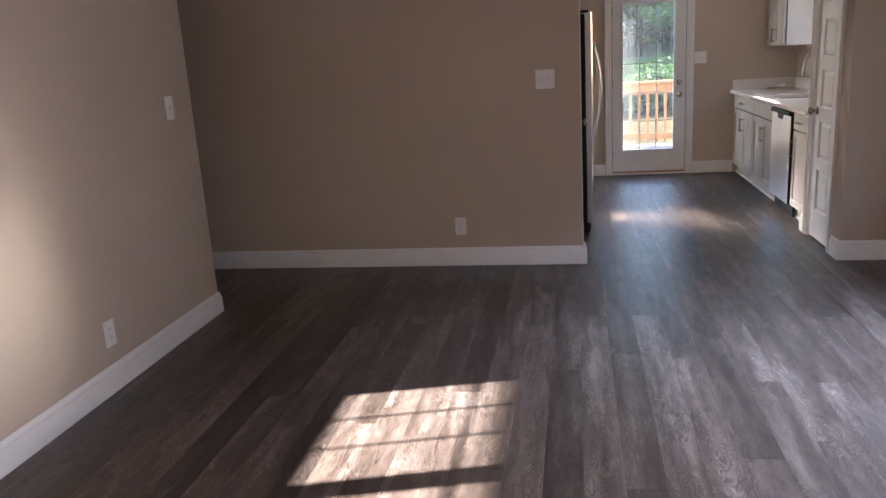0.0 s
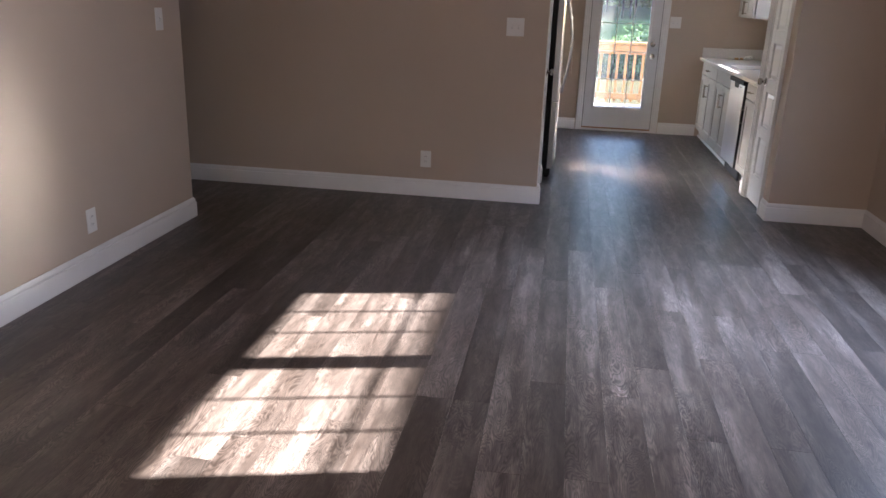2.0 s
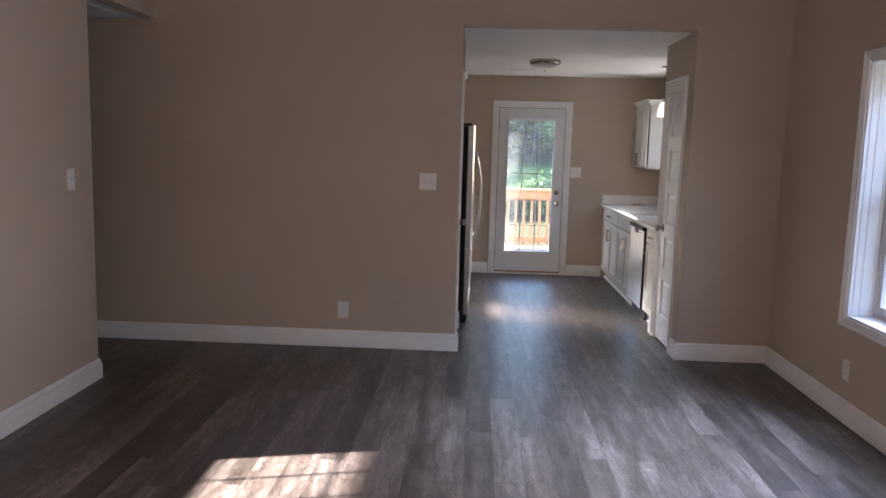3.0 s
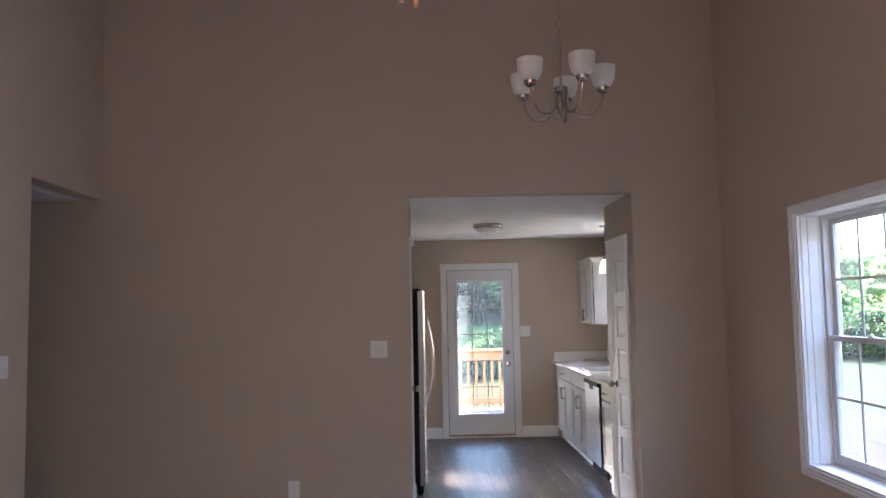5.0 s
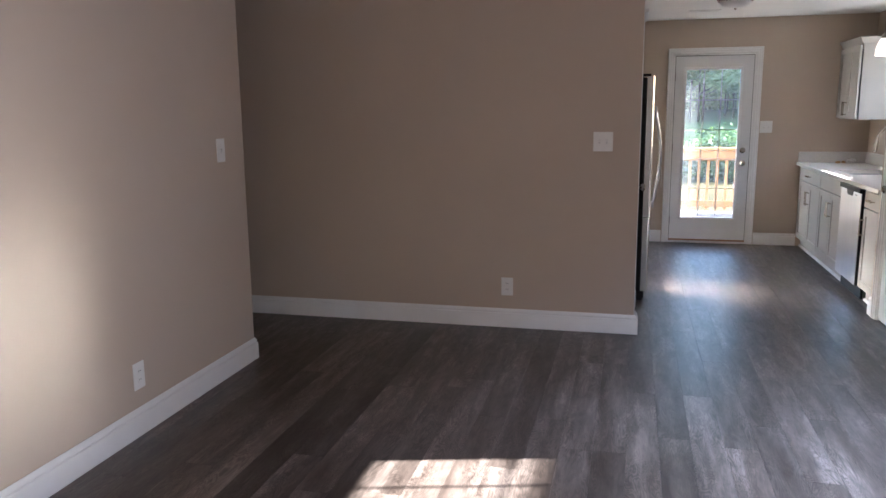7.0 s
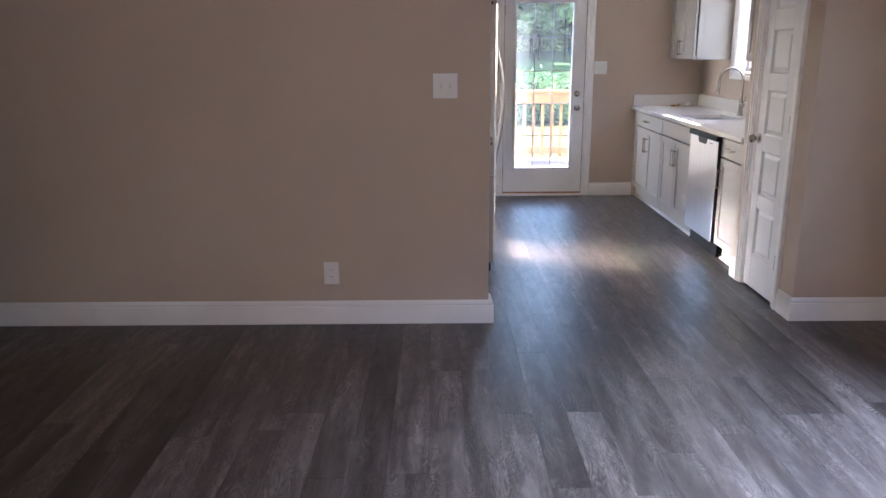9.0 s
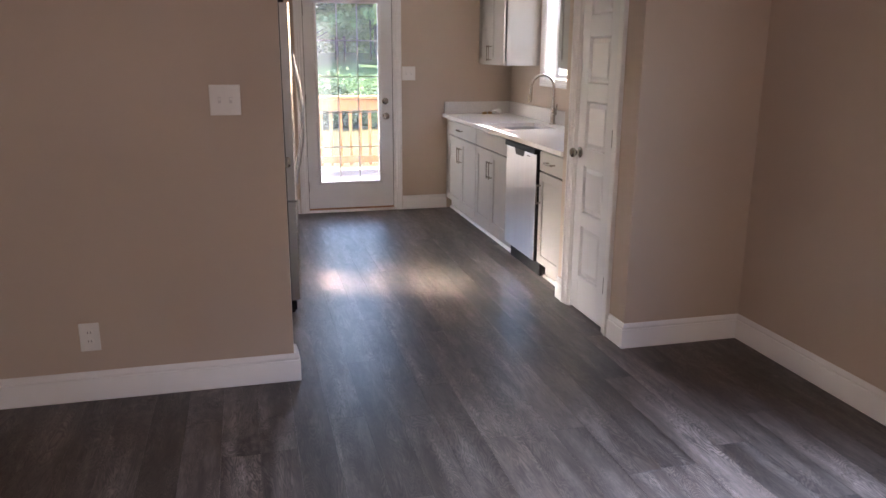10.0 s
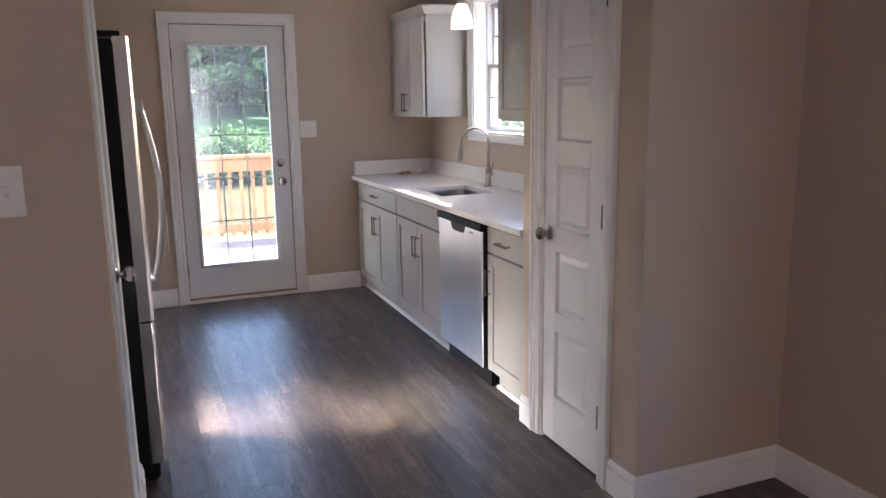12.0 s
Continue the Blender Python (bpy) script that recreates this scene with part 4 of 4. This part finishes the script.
for x, y, tip in ((-0.0165, -0.004, 2.253), (0.0175, 0.004, 2.245)):
    low = tip - FZ
    pull = part("pull_chain", tube(bmesh.new(), [(x, y, low + 0.028), (x, y, -0.074)], 0.0012, 6), NICKEL, fan, "thin nickel pull chain")
    part("fob", lathe(bmesh.new(), [(0.001, low), (0.0035, low), (0.0058, low + 0.006), (0.0062, low + 0.014), (0.0048, low + 0.024), (0.0025, low + 0.031), (0.001, low + 0.032)], 14, (x, y, 0)), FOB_WOOD, pull, "turned wooden fob", True)

pd = thing("pendant_lamp", pose(2.31, 7.78, 1.930), "small lit pendant lamp with a white glass bell shade", "lamp")
part("shade", lathe(bmesh.new(), [(0.068, 0), (0.067, 0.03), (0.063, 0.065), (0.053, 0.10), (0.040, 0.130), (0.026, 0.150), (0.022, 0.147), (0.036, 0.126), (0.049, 0.097), (0.059, 0.064), (0.063, 0.03), (0.064, 0)], 28), LIT_SHADE, pd, "glowing white glass shade", True)
part("cap", lathe(bmesh.new(), [(0.001, 0.146), (0.028, 0.146), (0.026, 0.165), (0.012, 0.185), (0.001, 0.188)], 20), NICKEL, pd, "", True)
part("rod", lathe(bmesh.new(), [(0.001, 0.18), (0.0045, 0.18), (0.0045, 0.505), (0.001, 0.505)], 10), NICKEL, pd)
part("canopy", lathe(bmesh.new(), [(0.001, 0.495), (0.05, 0.498), (0.06, 0.512), (0.06, 0.519), (0.001, 0.519)], 24), NICKEL, pd, "", True)
bulb = bmesh.new()
bmesh.ops.create_uvsphere(bulb, u_segments=14, v_segments=10, radius=0.026, matrix=Matrix.Translation((0, 0, 0.075)))
part("bulb", bulb, material("lit_bulb", (0.9, 0.85, 0.75), 0.4, emit=(1.0, 0.78, 0.5), power=1.5), pd, "lit bulb", True)

fl = thing("flush_light", pose(1.04, 7.46, HEAD), "round flush ceiling light with a nickel rim, off", "ceiling light")
part("rim", lathe(bmesh.new(), [(0.001, -0.001), (0.150, -0.001), (0.155, -0.010), (0.155, -0.022), (0.148, -0.030), (0.146, -0.040), (0.132, -0.046), (0.128, -0.040), (0.001, -0.038)], 36), NICKEL, fl, "nickel rim", True)
part("bowl", lathe(bmesh.new(), [(0.130, -0.042), (0.122, -0.062), (0.10, -0.080), (0.06, -0.094), (0.012, -0.099), (0.001, -0.099)], 36), SHADE, fl, "white glass bowl", True)
part("finial", lathe(bmesh.new(), [(0.001, -0.098), (0.010, -0.099), (0.008, -0.108), (0.001, -0.112)], 12), NICKEL, fl, "", True)


def register(name, m, w, d, slats, label):
    v = thing(name, m, label, "vent")
    bm = surround(bmesh.new(), -w / 2, w / 2, -d / 2, d / 2, [(0, 0), (0, 0.006), (0.016, 0.006), (0.022, 0.0)], True)
    for q in bm.verts:
        q.co = Vector((q.co.x, q.co.z, q.co.y))
    part("frame", bm, PLASTIC, v)
    part("backing", boxed(-w / 2, w / 2, -d / 2, d / 2, -0.0015, -0.0005), SLOT, v, "dark duct behind the slats")
    for k in range(slats):
        y = -d / 2 + d * (k + 0.5) / slats
        part("slat", boxed(-w / 2, w / 2, y - d / slats * 0.3, y + d / slats * 0.3, -0.005, -0.003), PLASTIC, v)
    return v


register("ceiling_vent", pose(0.87, 8.42, HEAD - 0.001), 0.26, 0.10, 7, "white slatted ceiling vent above the kitchen floor")
register("return_vent", pose(-2.42, 4.98, HEAD - 0.001), 0.40, 0.40, 12, "white slatted return vent in the hall ceiling")


# ---- switches and outlets ----
def plate(name, m, w, h, kind, label, category):
    p = thing(name, m, label, category)
    bm = boxed(-w / 2, w / 2, -0.006, -0.0005, -h / 2, h / 2, 0.003, 2)
    part("cover", bm, PLASTIC, p)
    n = 2 if kind == "two" else 1
    for k in range(n):
        x = (k - (n - 1) / 2) * 0.046
        if kind == "outlet":
            for z in (-0.02, 0.02):
                part("socket", lathe(bmesh.new(), [(0.001, -0.0085), (0.0155, -0.0085), (0.0165, -0.0065), (0.0165, -0.004)], 16, (0, 0, z), "y"), PLASTIC, p)
                for s in (-0.006, 0.006):
                    part("slot", boxed(s - 0.0012, s + 0.0012, -0.0088, -0.008, z - 0.002, z + 0.007), SLOT, p)
        else:
            part("toggle_slot", boxed(x - 0.006, x + 0.006, -0.0068, -0.0055, -0.013, 0.013), VINYL, p)
            bm = boxed(x - 0.0048, x + 0.0048, -0.018, -0.006, -0.001, 0.010, 0.0015, 1)
            part("toggle", bm, PLASTIC, p)
        for z in (-0.042, 0.042) if kind != "outlet" else (0,):
            part("screw", lathe(bmesh.new(), [(0.001, -0.0072), (0.003, -0.007), (0.0034, -0.0058)], 8, (x, 0, z), "y"), PLASTIC, p)
    return p


plate("light_switch", pose(0.038, YB, 1.294), 0.126, 0.126, "two", "white two-gang toggle switch by the kitchen opening", "switch")
plate("wall_outlet", pose(-0.590, YB, 0.293), 0.082, 0.127, "outlet", "white wall outlet above the baseboard", "outlet")
plate("light_switch", pose(XL, 4.132, 1.300, 0, 0, 90), 0.084, 0.130, "one", "white single toggle switch near the hall corner", "switch")
plate("wall_outlet", pose(XL, 3.262, 0.288, 0, 0, 90), 0.082, 0.130, "outlet", "white wall outlet on the plain side wall", "outlet")
plate("light_switch", pose(1.616, YK, 1.290), 0.126, 0.126, "two", "white two-gang toggle switch beside the back door", "switch")
plate("wall_outlet", pose(XR, 4.180, 0.310, 0, 0, -90), 0.082, 0.122, "outlet", "white wall outlet under the window corner", "outlet")

# ---- outside ----
DECK_Z, RAIL_Y = -0.035, 12.0
rnd = random.Random(5)
deck = thing("deck", pose(0, 0, DECK_Z), "new pine deck with a railing behind the house", "deck")
k, y = 0, 9.40
while y < RAIL_Y + 0.12:
    part("board", boxed(-2.2, 4.2, y, y + 0.136, -0.03, 0.0 - 0.002 * rnd.random()), DECKING, deck)
    y += 0.142
part("joist", boxed(-2.2, 4.2, 9.40, RAIL_Y + 0.1, -0.75, -0.035), PINE, deck, "pine deck framing")
rail = thing("deck_railing", pose(0, RAIL_Y, DECK_Z), "orange-toned pine deck railing with square balusters", "railing")
part("cap_rail", boxed(-2.2, 4.2, -0.07, 0.07, 0.925, 0.963, 0.004, 1), PINE, rail)
part("top_rail", boxed(-2.2, 4.2, -0.02, 0.02, 0.778, 0.915, 0.004, 1), PINE, rail)
part("bottom_rail", boxed(-2.2, 4.2, -0.02, 0.02, 0.10, 0.19, 0.004, 1), PINE, rail)
x = -2.12
while x < 4.2:
    part("baluster", boxed(x - 0.018, x + 0.018, 0.022, 0.058, 0.06, 0.918), PINE, rail)
    x += 0.127
for x in (-2.15, -0.55, 0.80, 2.6, 4.15):
    part("post", boxed(x - 0.045, x + 0.045, -0.045, 0.045, 0.0, 0.922, 0.004, 1), PINE, rail)

GZ = -0.75
structure("ground", boxed(-600, 600, -600, 600, GZ - 0.4, GZ), GRASS, "sunlit green lawn reaching to the horizon", "ground")
structure("dry_grass", boxed(-12, 7.2, 9.5, 24.4, GZ + 0.003, GZ + 0.012), DRY, "sun-bleached yellow grass behind the deck", "grass")
structure("driveway", boxed(3.2, 26, -14, 15.4, GZ + 0.016, GZ + 0.03), GRAVEL, "pale gravel yard beside the house", "driveway")


def bank_height(y):
    """The grassy bank behind the garden climbs gently under the wood."""
    if y < 26.5:
        return GZ
    k = min(1.0, (y - 26.5) / 8.0)
    return GZ + 1.55 * k * k * (3 - 2 * k) + max(0.0, y - 34.5) * 0.05


bm = bmesh.new()
bank_rows = []
for j in range(29):
    y = 26.4 + j * 1.25
    bank_rows.append([bm.verts.new((x, y, bank_height(y) - (0.3 if j in (0, 28) or x in (-20, 13) else 0) + (0.12 * noise.noise(Vector((x * 0.4, y * 0.4, 0))) if j else 0))) for x in range(-20, 14)])
for a, b in zip(bank_rows, bank_rows[1:]):
    for k in range(len(a) - 1):
        bm.faces.new((a[k], a[k + 1], b[k + 1], b[k]))
structure("grass_bank", bm, BANK, "bright green grassy bank rising to the wood", "grass", True)


def leaf_cloud(bm, lobes, count, size, r):
    """Many small bent leaf sprays through a few uneven lobes, thinner towards the outside."""
    for _ in range(count):
        cx, cy, cz, rx, rz = lobes[r.randrange(len(lobes))]
        while True:
            p = Vector((r.uniform(-1, 1), r.uniform(-1, 1), r.uniform(-1, 1)))
            if 0.25 < p.length < 1.0:
                break
        if noise.noise(Vector((cx + p.x * rx, cy + p.y * rx, cz + p.z * rz)) * 0.9) < -0.22:
            continue
        o = Vector((cx + p.x * rx, cy + p.y * rx, cz + p.z * rz))
        s = size * r.uniform(0.6, 1.3)
        a = Vector((r.gauss(0, 1), r.gauss(0, 1), r.gauss(0, 0.5))).normalized() * s
        b = a.cross(Vector((r.gauss(0, 0.5), r.gauss(0, 0.5), 1))).normalized() * s * 0.55
        d = Vector((0, 0, -0.25 * s))
        v = [bm.verts.new(o + q) for q in (-a + d, b, a + d, -b)]
        bm.faces.new((v[0], v[1], v[3]))
        bm.faces.new((v[1], v[2], v[3]))


def tree(seed, height, crown, m, leaves=6000, size=0.23, low=0.14):
    r = random.Random(seed)
    t = thing("tree", m, "tall leafy tree with a thin dark trunk in the wood", "tree", "trees of the wood")
    trunk = bmesh.new()
    lean = (r.uniform(-0.3, 0.3), r.uniform(-0.3, 0.3))
    tube(trunk, [(lean[0] * k * k, lean[1] * k * k, height * 0.92 * k - 0.05) for k in np.linspace(0, 1, 8)], [0.06 * height / 12 * (1 - 0.85 * k) for k in np.linspace(0, 1, 8)], 8)
    lobes = []
    n = 13
    for i in range(n):
        k = low + (1 - low) * (i + 0.3) / n
        a = r.uniform(0, 6.28)
        reach = crown * (1.05 - 0.7 * abs(k - 0.5)) * r.uniform(0.4, 0.85) * (1.1 - 0.6 * k)
        base = Vector((lean[0] * k * k, lean[1] * k * k, height * 0.88 * k))
        tip = base + Vector((math.cos(a) * reach, math.sin(a) * reach, 0.35 * reach))
        tube(trunk, [base, (base + tip) / 2 + Vector((0, 0, 0.1)), tip], [0.03, 0.02, 0.01], 5)
        lobes.append((tip.x, tip.y, tip.z + 0.2, crown * r.uniform(0.32, 0.5), height * r.uniform(0.032, 0.055)))
    part("trunk", trunk, BARK, t, "dark tapered trunk with limbs", True)
    bm = bmesh.new()
    leaf_cloud(bm, lobes, leaves, size, r)
    part("crown", bm, LEAF, t, "uneven green crown")
    return t


kinds = [tree(11, 8.5, 2.4, pose(2.9, 35, bank_height(35))), tree(12, 7.0, 2.2, pose(4.6, 37.5, bank_height(37.5))), tree(13, 9.5, 2.6, pose(6.6, 36, bank_height(36))), tree(14, 7.5, 2.4, pose(22, 40, GZ), low=0.06)]
r = random.Random(3)
for row in range(4):
    for k in range(7):
        x, y = -2.5 + 2.1 * k + r.uniform(-0.9, 0.9) + 0.5 * row, 35.5 + 3.0 * row + r.uniform(-1.2, 1.2)
        copy_thing(kinds[r.randrange(3)], pose(x, y, bank_height(y) - 0.05, 0, 0, r.uniform(0, 360)) @ Matrix.Scale(r.uniform(0.85, 1.1), 4))
for k in range(26):
    a, q = radians(47 + 1.0 * k + r.uniform(-0.5, 0.5)), r.uniform(43, 54)
    copy_thing(kinds[(1, 3, 3, 0)[r.randrange(4)]], pose(q * math.cos(a), q * math.sin(a), GZ, 0, 0, r.uniform(0, 360)) @ Matrix.Scale(r.uniform(0.45, 0.68), 4))


bm = bmesh.new()
leaf_cloud(bm, [(-6 + 1.8 * k, 50 + r.uniform(-1, 1), 2.6 + 2.6 * j + r.uniform(-0.6, 0.6), 1.9, 2.1) for k in range(12) for j in range(3)], 34000, 0.26, r)
leaf_cloud(bm, [(-3 + 1.3 * k, 46.5 + r.uniform(-0.6, 0.6), 2.4 + 1.8 * j + r.uniform(-0.4, 0.4), 1.5, 1.6) for k in range(9) for j in range(3)], 24000, 0.19, r)
for v in bm.verts:
    v.co.z = max(v.co.z, 0.0) + GZ
far = tagged(link("far_woods", bm, LEAF), "dense green woods far behind the lawn", "woods", kind="stuff")


def shrub(seed, m, label, size=1.0):
    r = random.Random(seed)
    t = thing("shrub", m, label, "shrub", "shrubs before the wood")
    bm = bmesh.new()
    stems = bmesh.new()
    lobes = []
    for i in range(8):
        a, q = r.uniform(0, 6.28), r.uniform(0, 1.2)
        lobes.append((q * math.cos(a), q * math.sin(a), r.uniform(0.4, 1.2), r.uniform(0.5, 0.8), r.uniform(0.4, 0.75)))
        tube(stems, [(0.2 * q * math.cos(a), 0.2 * q * math.sin(a), -0.03), lobes[-1][:3]], [0.02, 0.008], 5)
    leaf_cloud(bm, lobes, 2600, 0.075, r)
    part("stems", stems, BARK, t)
    part("foliage", bm, BUSH_LEAF, t, "bright green foliage")
    return t


sh = [shrub(21, pose(0.5, 25.2, GZ), "bushy bright green shrub at the lawn's edge"), shrub(22, pose(3.0, 25.6, GZ), "bushy bright green shrub at the lawn's edge")]
for k in range(30):
    copy_thing(sh[k % 2], pose(-3 + 0.42 * k + r.uniform(-0.5, 0.5), 25.4 + r.uniform(-0.5, 1.6), GZ, 0, 0, r.uniform(0, 360)) @ Matrix.Scale(r.uniform(0.55, 0.95), 4))
for k in range(30):
    a, q = radians(48 + 0.85 * k + r.uniform(-0.4, 0.4)), r.uniform(33, 40)
    copy_thing(sh[k % 2], pose(q * math.cos(a), q * math.sin(a), GZ, 0, 0, r.uniform(0, 360)) @ Matrix.Scale(r.uniform(0.8, 1.5), 4))

# unseen house shape, added so its ridge shades the dining window's lower half
nh = thing("neighbouring_house", pose(8.0, 0, GZ), "unseen house-shaped blocker that shades the dining window", "house")
ridge = 1.640 - GZ + (8.0 + 2.6 - 2.80) / sun_flat.x * SUN_TAN
part("wall", boxed(0.4, 4.8, -7.0, 6.4, -0.1, 2.9), SIDING, nh, "pale walls of the unseen sun blocker")
bm = bmesh.new()
v = [bm.verts.new(c) for y in (-7.3, 6.7) for c in ((0.0, y, 2.7), (2.6, y, ridge), (5.2, y, 2.7))]
for f in ((0, 1, 2), (3, 5, 4), (0, 3, 4, 1), (1, 4, 5, 2), (0, 2, 5, 3)):
    bm.faces.new([v[i] for i in f])
part("roof", bm, SHINGLE, nh, "dark gable top of the unseen sun blocker")

# ---- floor planks ----
PW, PL = 0.1446, 1.22
bm = bmesh.new()
g, t = 0.0002, 0.0003
lo = [bm.verts.new(c) for c in ((g, g, -0.004), (PW - g, g, -0.004), (PW - g, PL - g, -0.004), (g, PL - g, -0.004))]
hi = [bm.verts.new(c) for c in ((g, g, -t), (PW - g, g, -t), (PW - g, PL - g, -t), (g, PL - g, -t))]
up = [bm.verts.new(c) for c in ((g + t, g + t, 0), (PW - g - t, g + t, 0), (PW - g - t, PL - g - t, 0), (g + t, PL - g - t, 0))]
for a, b in ((lo, hi), (hi, up)):
    for k in range(4):
        bm.faces.new((a[k], a[(k + 1) % 4], b[(k + 1) % 4], b[k]))
bm.faces.new(up)
first = link("plank", bm, PLANK)
plank_mesh = first.data
bpy.data.objects.remove(first)


def plank_at(x, y0, y1):
    ob = new("plank", plank_mesh)
    ob.parent = floor
    ob.location, ob.scale = (x, y0, 0), (1, (y1 - y0) / PL, 1)


rest = bmesh.new()
r = random.Random(8)
cols = int(round((XR - XL) / PW)) + 2
x_first = 0.965 - PW * math.ceil((0.965 - XL) / PW)
for c in range(cols):
    x = x_first + c * PW
    if x > XR - 0.01:
        continue
    y = 1.15 - (0.37 * (c % 3) + 0.13 * (c % 5) + r.uniform(0, 0.25))
    box(rest, x + g, x + PW - g, YF, y - 0.001, -0.004, 0)
    end = YK if XO - PW < x < 2.06 else YB + 0.02
    while y < end:
        y1 = min(y + PL, end)
        if y1 - y > 0.03:
            plank_at(x, y, y1)
        y = y1
x = x_first - PW
while x > -4.6:
    box(rest, x + g, x + PW - g, 4.39, YB + 0.01, -0.004, 0)
    x -= PW
box(rest, -0.6, XO - PW * 0.9, 6.27, YK, -0.004, 0)
ob = part("planks_beyond", rest, PLANK, floor, "")
ob["kind"] = "stuff"
